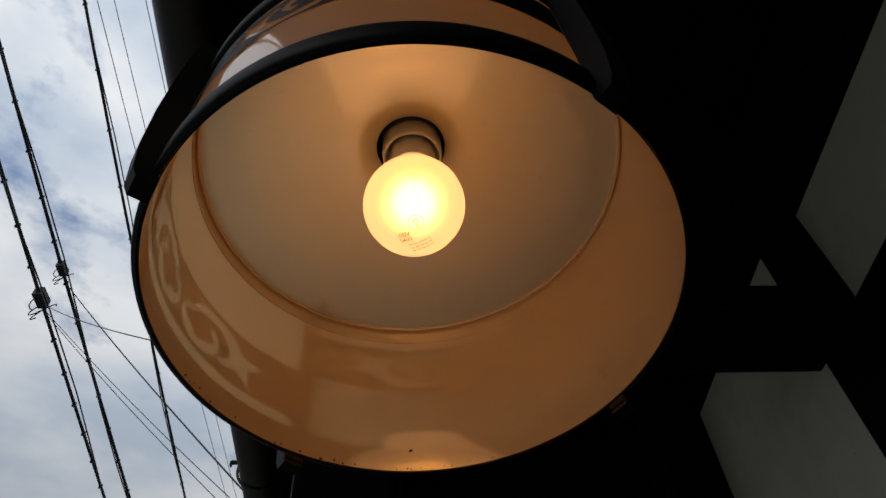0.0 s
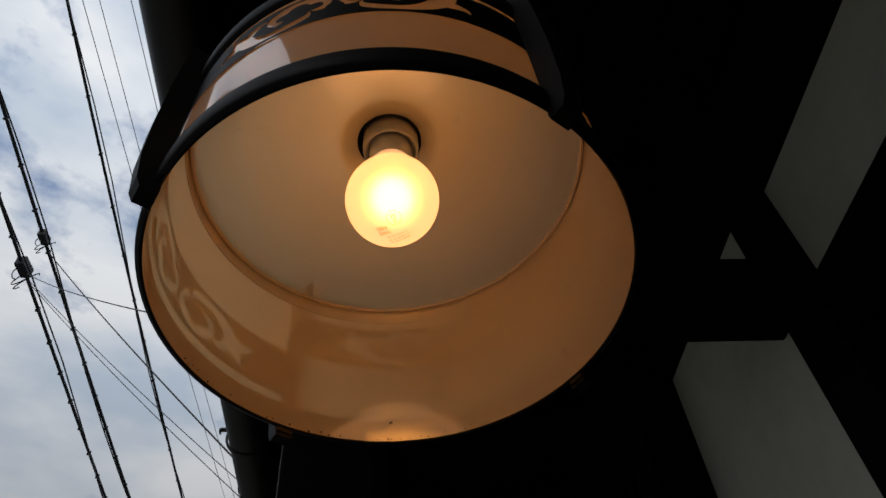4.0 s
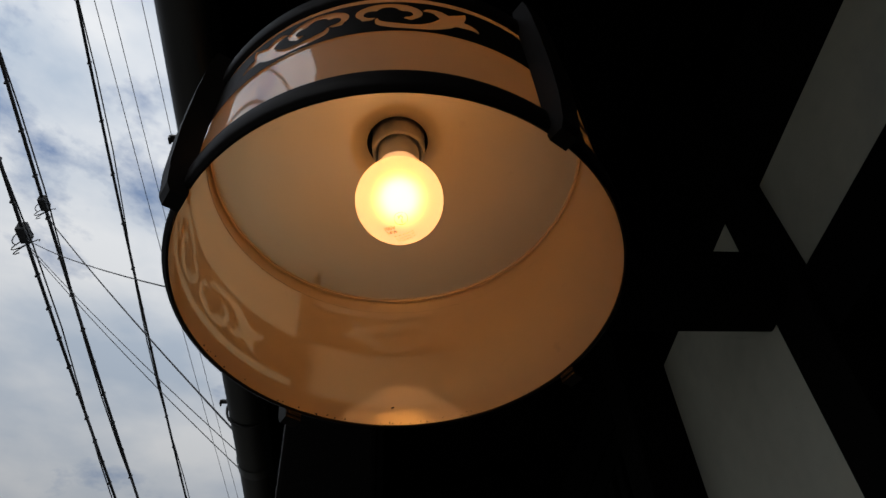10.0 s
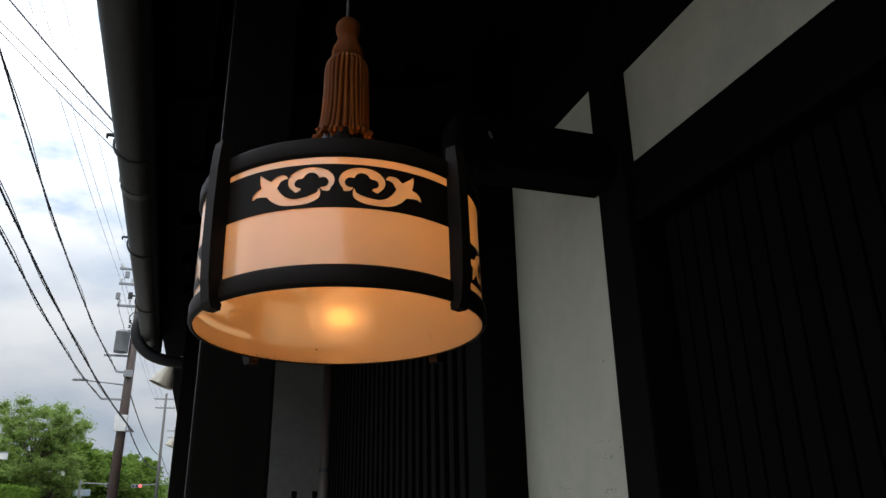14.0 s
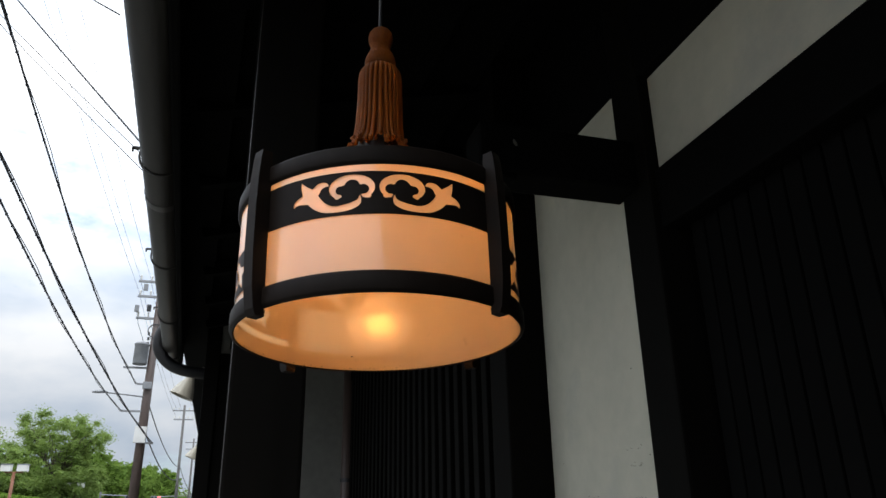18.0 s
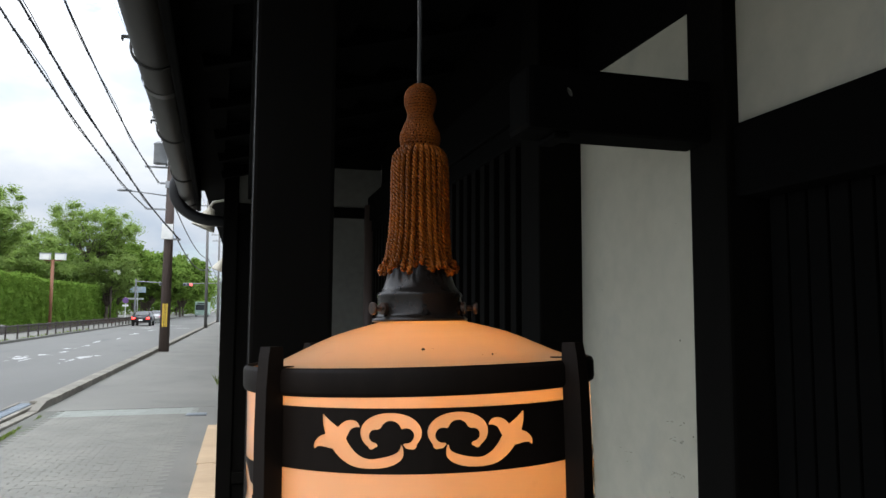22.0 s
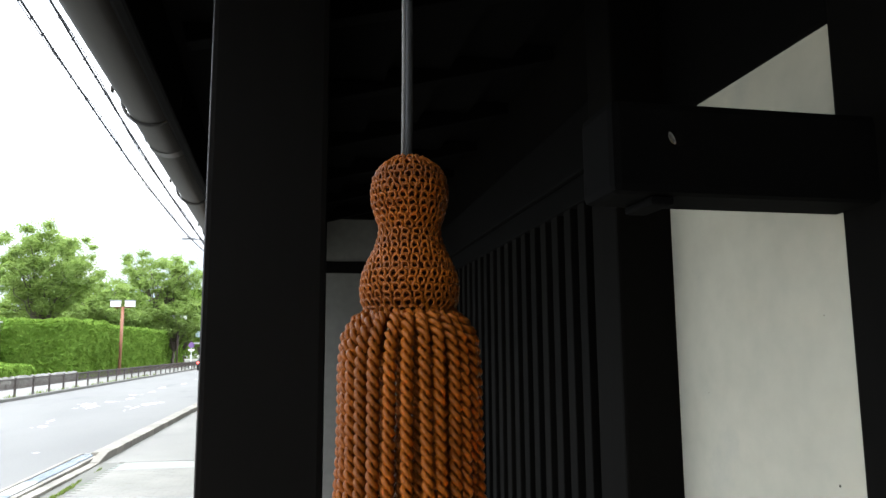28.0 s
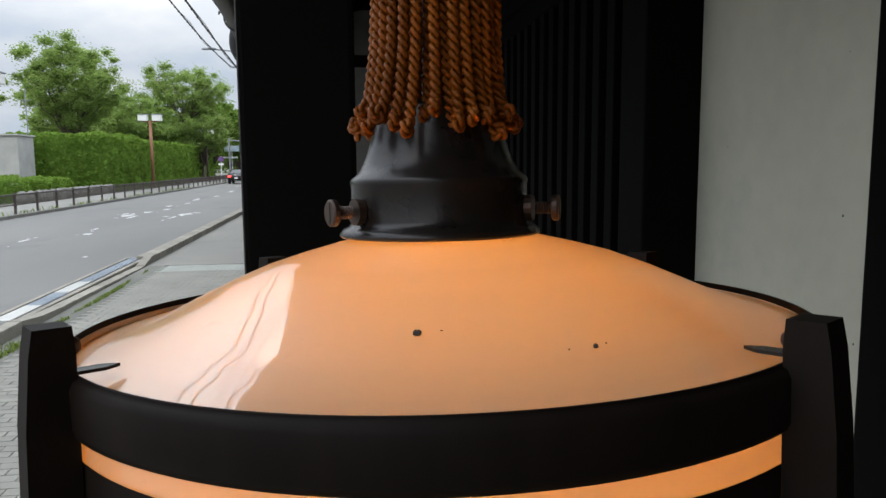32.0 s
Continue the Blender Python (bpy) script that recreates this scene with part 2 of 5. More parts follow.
M = {
    "milk": milk_glass("opal_glass", 0.8, 0.05, (0.73, 0.575, 0.41), (0.67, 0.525, 0.365), 0.54),
    "milk_dome": milk_glass("thin_opal_glass", 0.65, 0.15, (0.72, 0.61, 0.42), (0.66, 0.555, 0.375), 0.56),
    "frost": frosted_glass("frosted_glass"),
    "filament": glowing("hot_filament", (1.0, 0.40, 0.085), 76.0),
    "ironwood": surface("black_lacquered_wood", (0.0068, 0.0045, 0.0033), (0.0135, 0.0090, 0.0066), 0.55, 8, 90, (1, 1, 0.3), 0.25, 0.0006, spec=0.10),
    "brass": surface("darkened_bronze", (0.010, 0.0078, 0.0064), (0.024, 0.019, 0.016), 0.27, 20, 140, bump=0.2, depth=0.0004, metal=0.3, spec=0.4),
    "screw": surface("rusty_brown_screw", (0.035, 0.021, 0.015), (0.085, 0.052, 0.036), 0.45, 60, 300, bump=0.3, depth=0.0003, metal=0.6),
    "cord": surface("rust_brown_silk_cord", (0.105, 0.025, 0.0015), (0.29, 0.076, 0.004), 0.45, 30, 900, bump=0.4, depth=0.0003, vary=0.15, spec=0.18),
    "cord_core": surface("deep_rust_thread", (0.03, 0.007, 0.001), (0.06, 0.014, 0.002), 0.8, 30, 900, bump=0.3, depth=0.0003, spec=0.1),
    "socket": surface("grey_porcelain", (0.40, 0.38, 0.34), (0.52, 0.5, 0.45), 0.35, 30, 200, bump=0.05, depth=0.0002),
    "flex": surface("grey_flex", (0.014, 0.014, 0.014), (0.030, 0.029, 0.028), 0.6, 40, 600, bump=0.3, depth=0.0003),
    "ink": surface("black_print", (0.02, 0.016, 0.012), (0.04, 0.03, 0.02), 0.6, 40, 200, bump=0.0),
    "scuff": surface("grey_scuff", (0.06, 0.06, 0.055), (0.14, 0.14, 0.125), 0.9, 40, 200, bump=0.0),
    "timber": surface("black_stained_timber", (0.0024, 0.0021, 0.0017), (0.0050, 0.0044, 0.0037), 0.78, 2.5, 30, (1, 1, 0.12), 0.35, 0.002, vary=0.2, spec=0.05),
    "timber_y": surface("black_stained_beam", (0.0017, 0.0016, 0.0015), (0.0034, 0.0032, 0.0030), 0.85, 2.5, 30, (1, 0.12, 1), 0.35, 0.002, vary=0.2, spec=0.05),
    "plaster": surface("white_lime_plaster", (0.465, 0.447, 0.362), (0.55, 0.527, 0.428), 0.9, 1.7, 25, bump=0.18, depth=0.0015, stain=(0.36, 0.355, 0.32), stain_at=(0.58, 0.85), spec=0.2),
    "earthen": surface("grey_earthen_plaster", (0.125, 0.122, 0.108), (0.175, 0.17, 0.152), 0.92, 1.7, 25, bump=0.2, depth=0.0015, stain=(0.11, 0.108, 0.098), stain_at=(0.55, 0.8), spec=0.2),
    "gutter": surface("dark_brown_gutter", (0.015, 0.013, 0.011), (0.032, 0.028, 0.024), 0.38, 3, 40, (1, 0.2, 1), 0.12, 0.001),
    "rubber": surface("black_pipe", (0.010, 0.010, 0.011), (0.018, 0.018, 0.02), 0.5, 6, 60, bump=0.1),
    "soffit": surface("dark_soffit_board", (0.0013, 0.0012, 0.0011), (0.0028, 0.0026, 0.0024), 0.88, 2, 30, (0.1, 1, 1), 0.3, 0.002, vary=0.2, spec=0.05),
    "asphalt": surface("grey_asphalt", (0.098, 0.097, 0.090), (0.160, 0.157, 0.145), 0.9, 0.25, 60, (1, 0.35, 1), 0.5, 0.004, stain=(0.075, 0.075, 0.076), stain_at=(0.56, 0.8)),
    "asphalt2": surface("worn_pavement_asphalt", (0.138, 0.134, 0.119), (0.195, 0.189, 0.167), 0.92, 0.4, 70, bump=0.5, depth=0.003, stain=(0.11, 0.112, 0.10), stain_at=(0.55, 0.8)),
    "joint": surface("sandy_joint", (0.088, 0.087, 0.075), (0.135, 0.133, 0.113), 0.95, 1, 60, bump=0.4, stain=(0.07, 0.10, 0.04), stain_at=(0.55, 0.75)),
    "paver": surface("grey_paving_block", (0.142, 0.139, 0.120), (0.205, 0.199, 0.172), 0.9, 1.4, 70, bump=0.45, depth=0.002, stain=(0.165, 0.17, 0.15), stain_at=(0.58, 0.85), vary=0.12),
    "paver2": surface("pale_green_block", (0.21, 0.225, 0.20), (0.28, 0.295, 0.262), 0.9, 1.4, 70, bump=0.4, depth=0.002, vary=0.08),
    "kerb": surface("weathered_kerb_stone", (0.165, 0.152, 0.125), (0.26, 0.24, 0.20), 0.92, 1.2, 45, bump=0.5, depth=0.004, stain=(0.085, 0.09, 0.065), stain_at=(0.52, 0.8), vary=0.15),
    "concrete": surface("pale_concrete", (0.30, 0.30, 0.285), (0.40, 0.40, 0.375), 0.9, 1.2, 50, bump=0.35, depth=0.003, stain=(0.29, 0.29, 0.26), stain_at=(0.58, 0.85), vary=0.08),
    "grate": surface("galvanised_grate", (0.17, 0.20, 0.23), (0.28, 0.32, 0.36), 0.55, 3, 60, bump=0.15, metal=0.4),
    "earth": surface("dull_ground", (0.12, 0.115, 0.095), (0.18, 0.17, 0.145), 0.95, 0.05, 3, bump=0.3, stain=(0.07, 0.10, 0.04), stain_at=(0.5, 0.7)),
    "paint": surface("worn_white_road_paint", (0.48, 0.48, 0.47), (0.66, 0.66, 0.64), 0.85, 3, 40, bump=0.2, stain=(0.17, 0.17, 0.17), stain_at=(0.42, 0.62)),
    "fence": surface("brown_metal_fence", (0.035, 0.028, 0.024), (0.07, 0.055, 0.046), 0.5, 1, 30, bump=0.1),
    "pole": surface("dark_brown_steel_pole", (0.065, 0.045, 0.038), (0.10, 0.07, 0.058), 0.5, 0.8, 20, (1, 1, 0.2), 0.1, 0.002),
    "pole2": surface("grey_concrete_pole", (0.12, 0.115, 0.11), (0.18, 0.175, 0.165), 0.85, 0.8, 30, (1, 1, 0.2), 0.2, 0.002),
    "lamp_post": surface("rust_brown_post", (0.20, 0.085, 0.045), (0.28, 0.12, 0.065), 0.6, 0.8, 20, bump=0.1),
    "white": surface("white_enamel", (0.68, 0.68, 0.65), (0.78, 0.78, 0.75), 0.4, 3, 30, bump=0.05),
    "cream": surface("cream_enamel", (0.42, 0.39, 0.31), (0.50, 0.465, 0.375), 0.35, 6, 40, bump=0.05, stain=(0.36, 0.32, 0.25), stain_at=(0.6, 0.85)),
    "steel": surface("grey_steel", (0.20, 0.21, 0.22), (0.30, 0.31, 0.32), 0.45, 3, 30, bump=0.08, metal=0.3),
    "cable": surface("black_cable", (0.018, 0.018, 0.02), (0.035, 0.035, 0.04), 0.6, 3, 50, bump=0.2),
    "yellow": surface("yellow_sleeve", (0.50, 0.33, 0.03), (0.60, 0.41, 0.05), 0.6, 3, 30, bump=0.05),
    "bark": surface("grey_brown_bark", (0.07, 0.055, 0.042), (0.14, 0.115, 0.09), 0.95, 1.5, 14, (1, 1, 0.25), 0.8, 0.02),
    "box": surface("tan_wooden_crate", (0.42, 0.29, 0.17), (0.55, 0.40, 0.25), 0.7, 2, 30, (0.2, 1, 1), 0.2, 0.002),
    "purple": surface("purple_sign_face", (0.12, 0.06, 0.18), (0.16, 0.08, 0.24), 0.5, 3, 20, bump=0.0),
    "sign": surface("pale_blue_sign_face", (0.42, 0.55, 0.62), (0.52, 0.64, 0.70), 0.5, 3, 20, bump=0.0),
    "stone": surface("rough_stone", (0.11, 0.105, 0.092), (0.20, 0.195, 0.175), 0.95, 1, 10, bump=0.6, depth=0.02, stain=(0.10, 0.11, 0.08), stain_at=(0.5, 0.75), vary=0.2),
    "facade": surface("weathered_brown_boards", (0.018, 0.015, 0.012), (0.042, 0.034, 0.027), 0.85, 1.5, 20, (1, 1, 0.15), 0.5, 0.006, stain=(0.075, 0.066, 0.055), stain_at=(0.6, 0.8)),
    "dark_car": surface("dark_car_paint", (0.018, 0.018, 0.02), (0.026, 0.026, 0.03), 0.22, 1, 8, bump=0.0, spec=0.6),
    "silver_car": surface("silver_car_paint", (0.42, 0.43, 0.44), (0.50, 0.51, 0.52), 0.28, 1, 8, bump=0.0, metal=0.4),
    "bus_paint": surface("pale_green_bus_paint", (0.30, 0.42, 0.36), (0.40, 0.52, 0.45), 0.4, 1, 8, bump=0.0),
    "window": surface("dark_window_glass", (0.02, 0.025, 0.03), (0.035, 0.04, 0.045), 0.08, 1, 8, bump=0.0, spec=0.7),
    "tyre": surface("black_tyre", (0.015, 0.015, 0.015), (0.03, 0.03, 0.03), 0.85, 2, 30, bump=0.2),
    "red_lens": glowing("red_signal_lens", (1.0, 0.05, 0.04), 6.0),
    "dark_lens": surface("unlit_lens", (0.015, 0.018, 0.018), (0.03, 0.03, 0.03), 0.3, 10, 60, bump=0.0),
    "far_wall": surface("grey_far_concrete", (0.36, 0.37, 0.38), (0.45, 0.46, 0.47), 0.9, 0.1, 3, bump=0.1),
}


def leafy(name, dark, light, through):
    m, nt, b = shader(name)
    nt.nodes.remove(b)
    out = nt.nodes["Material Output"]
    geo = nt.nodes.new("ShaderNodeNewGeometry")
    f = noisy(nt, 0.35, 4.0)
    col = mixed(nt, geo.outputs["Random Per Island"], dark, light)
    col = mixed(nt, ranged(nt, f, 0.3, 0.72), col, tuple(0.5 * (p + q) * 0.9 for p, q in zip(dark, light)))
    d, t = nt.nodes.new("ShaderNodeBsdfDiffuse"), nt.nodes.new("ShaderNodeBsdfTranslucent")
    nt.links.new(col, d.inputs["Color"])
    tint = mixed(nt, 0.5, col, (0.30, 0.41, 0.07))
    nt.links.new(tint, t.inputs["Color"])
    mx = nt.nodes.new("ShaderNodeMixShader")
    mx.inputs["Fac"].default_value = through
    nt.links.new(d.outputs["BSDF"], mx.inputs[1])
    nt.links.new(t.outputs["BSDF"], mx.inputs[2])
    nt.links.new(mx.outputs["Shader"], out.inputs["Surface"])
    return m


M["leaf"] = leafy("tree_leaves", (0.175, 0.255, 0.085), (0.30, 0.40, 0.145), 0.6)
M["leaf2"] = leafy("dark_tree_leaves", (0.095, 0.170, 0.040), (0.18, 0.28, 0.068), 0.5)
M["hedge"] = leafy("hedge_leaves", (0.085, 0.165, 0.030), (0.18, 0.29, 0.055), 0.4)
M["grass"] = leafy("grass_blades", (0.085, 0.125, 0.030), (0.15, 0.19, 0.055), 0.3)

# ---- mesh helpers ----


def mesh_of(name, bm, material, smooth=False):
    me = bpy.data.meshes.new(name)
    bmesh.ops.recalc_face_normals(bm, faces=bm.faces)
    bm.to_mesh(me)
    bm.free()
    if smooth:
        me.polygons.foreach_set("use_smooth", [True] * len(me.polygons))
    me.materials.append(material)
    return me


def part(name, bm, material, parent=None, label="", smooth=False, at=None):
    ob = new(name, mesh_of(name, bm, material, smooth))
    if parent:
        ob.parent = parent
    if at is not None:
        ob.matrix_basis = at
    return tagged(ob, label)


def empty(name, label, category, at=None, group="", kind=""):
    ob = new(name)
    ob.empty_display_size = 0.05
    if at is not None:
        ob.matrix_basis = at
    return tagged(ob, label, category, group, kind)


def add_box(bm, x0, x1, y0, y1, z0, z1, bevel=0.0):
    c = Matrix.Translation(((x0 + x1) / 2, (y0 + y1) / 2, (z0 + z1) / 2)) @ Matrix.Diagonal((abs(x1 - x0), abs(y1 - y0), abs(z1 - z0), 1))
    r = bmesh.ops.create_cube(bm, size=1.0, matrix=c)
    if bevel:
        es = list({e for v in r["verts"] for e in v.link_edges})
        bmesh.ops.bevel(bm, geom=es, offset=bevel, segments=2, affect="EDGES", profile=0.6)
    return bm


def box(x0, x1, y0, y1, z0, z1, bevel=0.0):
    return add_box(bmesh.new(), x0, x1, y0, y1, z0, z1, bevel)


def revolve(profile, steps=64, bm=None, closed=False, a0=0.0, a1=2 * math.pi):
    """A surface of revolution about z from (r, z) pairs; points with r = 0 close it."""
    bm = bm or bmesh.new()
    full = abs(a1 - a0 - 2 * math.pi) < 1e-6
    n = steps if full else steps + 1
    rings = []
    for r, z in profile:
        if r < 1e-7:
            rings.append([bm.verts.new((0, 0, z))])
        else:
            rings.append([bm.verts.new((r * math.cos(a0 + (a1 - a0) * k / steps), r * math.sin(a0 + (a1 - a0) * k / steps), z)) for k in range(n)])
    pairs = list(zip(rings, rings[1:])) + ([(rings[-1], rings[0])] if closed else [])
    for a, b in pairs:
        for k in range(steps):
            j = (k + 1) % n
            quad = [a[k % len(a)], a[j % len(a)], b[j % len(b)], b[k % len(b)]]
            quad = [v for i, v in enumerate(quad) if v not in quad[:i]]
            if len(quad) > 2:
                bm.faces.new(quad)
    return bm


def tube(points, radius, sides=8, bm=None, cap=True):
    """A round bar along points; radius is a number or one for each point."""
    bm = bm or bmesh.new()
    pts = [Vector(p) for p in points]
    radii = radius if hasattr(radius, "__len__") else [radius] * len(pts)
    rings, up = [], None
    for i, p in enumerate(pts):
        d = (pts[min(i + 1, len(pts) - 1)] - pts[max(i - 1, 0)]).normalized()
        if up is None:
            up = d.orthogonal().normalized()
        up = (up - d * up.dot(d)).normalized()
        side = d.cross(up)
        rings.append([bm.verts.new(p + radii[i] * (math.cos(2 * math.pi * k / sides) * up + math.sin(2 * math.pi * k / sides) * side)) for k in range(sides)])
    for a, b in zip(rings, rings[1:]):
        for k in range(sides):
            bm.faces.new((a[k], a[(k + 1) % sides], b[(k + 1) % sides], b[k]))
    if cap:
        bm.faces.new(rings[0][::-1])
        bm.faces.new(rings[-1])
    return bm


def from_arrays(name, verts, faces, material, smooth=False):
    me = bpy.data.meshes.new(name)
    me.from_pydata(verts, [], faces)
    me.materials.append(material)
    if smooth:
        me.polygons.foreach_set("use_smooth", [True] * len(me.polygons))
    return me

# ---- hanging lantern ----
SIZE = Matrix.Diagonal((0.952, 0.952, 0.966, 1)) @ pose(0, 0, -1.70)
FACE = radians(-102.6)          # the way its front panel looks
R_GLASS = 0.1378
lantern = empty("hanging_lantern", "lit round opal glass lantern with black scrollwork bands under the eave", "lantern", pose(-0.0050, -0.0026, 1.6980, -2.1, -0.5, 0) @ SIZE)


def lantern_glass():
    drum = [(R_GLASS, 1.7015 + 0.1290 * k / 16) for k in range(17)]
    return revolve(drum, 128)


def dome_profile():
    """Ogee from the collar down to the rim."""
    keys = [(0.0240, 1.8690), (0.030, 1.8668), (0.036, 1.8645), (0.042, 1.8630), (0.055, 1.8598), (0.070, 1.8556), (0.085, 1.8498), (0.098, 1.8440),
            (0.110, 1.8386), (0.121, 1.8347), (0.131, 1.8320), (0.1369, 1.8306), (0.1371, 1.8262)]
    fine = []
    for (r0, z0), (r1, z1) in zip(keys, keys[1:]):
        fine += [(r0 + (r1 - r0) * k / 3, z0 + (z1 - z0) * k / 3) for k in range(3)]
    return fine + [keys[-1]]


def hoop(z0, z1, depth=0.0075, inner=0.0005):
    """A flat hoop with rounded outer edges."""
    r0, r1, e = R_GLASS + inner, R_GLASS + depth, min(0.0035, (z1 - z0) * 0.3)
    prof = [(r0, z0), (r1 - e, z0), (r1 - e * 0.3, z0 + e * 0.3), (r1, z0 + e), (r1, z1 - e), (r1 - e * 0.3, z1 - e * 0.3), (r1 - e, z1), (r0, z1)]
    return revolve(prof, 128, closed=True)


SKEW = pose(0, 0, 1.8306, 0.3, -1.2, 0) @ pose(0, 0, -1.8306)      # the dome sits a little askew
part("glass_drum", lantern_glass(), M["milk"], lantern, "warm white opal glass drum", True)
part("glass_dome", revolve(dome_profile(), 128), M["milk_dome"], lantern, "shallow opal glass dome, speckled with dirt", True, SKEW)
part("lower_hoop", hoop(1.7005, 1.7195, 0.0036), M["ironwood"], lantern, "black rounded hoop", True)
part("upper_hoop", hoop(1.8160, 1.8345, 0.0034), M["ironwood"], lantern, "black rounded hoop", True, pose(0, 0, 1.825, 0, -0.7, 0) @ pose(0, 0, -1.825))
part("inner_rim", revolve([(0.1370, 1.7008), (0.1370, 1.7020), (0.1377, 1.7020), (0.1377, 1.7004)], 128, closed=True), M["ironwood"], lantern)
part("inner_ridge", revolve([(0.1376, 1.8281), (0.1362, 1.8272), (0.1354, 1.8280), (0.1362, 1.8301), (0.1376, 1.8308)], 128), M["milk"], lantern, "", True, SKEW)


def stroke(p, line):
    """Distance from p to a tapered line of (x, y, half width), less the width there."""
    best = 1e9
    for (x0, y0, w0), (x1, y1, w1) in zip(line, line[1:]):
        dx, dy = x1 - x0, y1 - y0
        k = max(0.0, min(1.0, ((p[0] - x0) * dx + (p[1] - y0) * dy) / (dx * dx + dy * dy)))
        best = min(best, math.hypot(p[0] - x0 - k * dx, p[1] - y0 - k * dy) - (w0 + k * (w1 - w0)))
    return best


def eased(line, n=5):
    """A Catmull-Rom curve through (x, y, half width) places."""
    out = []
    for k in range(len(line) - 1):
        p = [line[max(k - 1, 0)], line[k], line[k + 1], line[min(k + 2, len(line) - 1)]]
        for j in range(n):
            t = j / n
            out.append(tuple(0.5 * (2 * b + (c - a) * t + (2 * a - 5 * b + 4 * c - d) * t * t + (3 * b - a - 3 * c + d) * t ** 3) for a, b, c, d in zip(*p)))
    return out + [line[-1]]


def arc(cx, cy, rx, ry, a0, a1, w0, w1, n=9):
    return [(cx + rx * math.cos(radians(a0 + (a1 - a0) * k / n)), cy + ry * math.sin(radians(a0 + (a1 - a0) * k / n)),
             w0 + (w1 - w0) * k / n) for k in range(n + 1)]


# one half of the scroll in millimetres from the panel's middle; the other half mirrors it
RING = [(29.0, -3.6, 0.7), (32.2, -4.1, 1.9)] + arc(20.4, 4.2, 14.4, 8.1, -30, 214, 4.3, 4.3, 20) + [(7.2, -3.6, 2.4), (10.2, -3.9, 1.7), (12.6, -2.9, 0.5)]
LOBES = ((29.6, 2.2, 4.1), (20.2, 5.4, 6.3), (11.0, 2.4, 4.7), (20.0, 0.8, 5.2), (25.0, 1.6, 3.6), (15.4, 1.6, 3.6))
NOTCH = (19.6, -3.6, 4.7)
STEM = eased([(13.8, -3.0, 0.2), (14.1, -7.4, 1.4), (16.6, -11.0, 2.7), (24.0, -13.9, 3.1), (34.3, -14.9, 2.9), (43.0, -12.6, 4.0), (50.0, -7.0, 5.1), (54.6, -0.4, 5.7)])
TULIP = ([(56.6, 2.4, 5.6), (61.6, 9.4, 2.8), (64.4, 15.4, 0.1)], [(58.0, -1.2, 5.0), (64.8, -1.8, 3.4), (69.4, -4.0, 1.6), (70.8, -7.6, 0.1)],
         [(51.5, 3.6, 4.2), (47.8, 8.2, 3.2), (43.0, 9.5, 2.1), (39.6, 7.8, 0.2)])
TULIP = [eased(line, 4) for line in TULIP]


def cut(x, y):
    """Below zero where the glass shows through the dark band."""
    p = (abs(x), y)
    lobes = min(math.hypot(p[0] - a, p[1] - c) - r for a, c, r in LOBES)
    notch = math.hypot(p[0] - NOTCH[0], p[1] - NOTCH[1]) - NOTCH[2]
    return min(max(stroke(p, RING), -lobes, -notch), max(stroke(p, STEM), -notch), *(stroke(p, t) for t in TULIP))


def scroll_panel(half, z0, z1, radius, step=0.9):
    """A curved dark sheet with the scrolls cut out of it, a quarter of the drum."""
    nx, nz = round(2 * half / step), round((z1 - z0) * 1000 / step)
    mid = (z0 + z1) / 2 * 1000
    xs = [-half + 2 * half * i / nx for i in range(nx + 1)]
    ys = [z0 * 1000 - mid + (z1 - z0) * 1000 * j / nz for j in range(nz + 1)]
    val = [[cut(x * 0.947, y * 1.01 - 0.9) for y in ys] for x in xs]
    verts, faces, seen = [], [], {}

    def vert(x, y):
        key = (round(x, 4), round(y, 4))
        if key not in seen:
            seen[key] = len(verts)
            a = FACE + x / 1000 / R_GLASS
            verts.append((radius * math.cos(a), radius * math.sin(a), (mid + y) / 1000))
        return seen[key]

    for i in range(nx):
        for j in range(nz):
            c = [(xs[i], ys[j], val[i][j]), (xs[i + 1], ys[j], val[i + 1][j]), (xs[i + 1], ys[j + 1], val[i + 1][j + 1]), (xs[i], ys[j + 1], val[i][j + 1])]
            poly = []
            for a, b in zip(c, c[1:] + c[:1]):
                if a[2] >= 0:
                    poly.append(vert(a[0], a[1]))
                if (a[2] >= 0) != (b[2] >= 0):
                    k = a[2] / (a[2] - b[2])
                    poly.append(vert(a[0] + k * (b[0] - a[0]), a[1] + k * (b[1] - a[1])))
            poly = [v for n, v in enumerate(poly) if v not in poly[:n]]
            if len(poly) > 2:
                faces.append(poly)
    return from_arrays("scroll_band", verts, faces, M["ironwood"], True)


band_mesh = scroll_panel(R_GLASS * radians(90) * 500, 1.7685, 1.8087, R_GLASS + 0.0007)
# the two side quarters carry the pattern upside down, with the wide clear field above
low_band_mesh = band_mesh.copy()
low_band_mesh.transform(Matrix.Translation((0, 0, 3.5355)) @ Matrix.Diagonal((1, 1, -1, 1)))
low_band_mesh.flip_normals()
for k in range(4):
    band = new("scroll_band", low_band_mesh if k % 2 else band_mesh)
    band.parent, band.matrix_basis = lantern, pose(0, 0, 0, 0, 0, 90 * k)
    tagged(band, "black band with cut-out tulip scrolls" if k % 2 == 0 else "black band with upturned tulip scrolls")


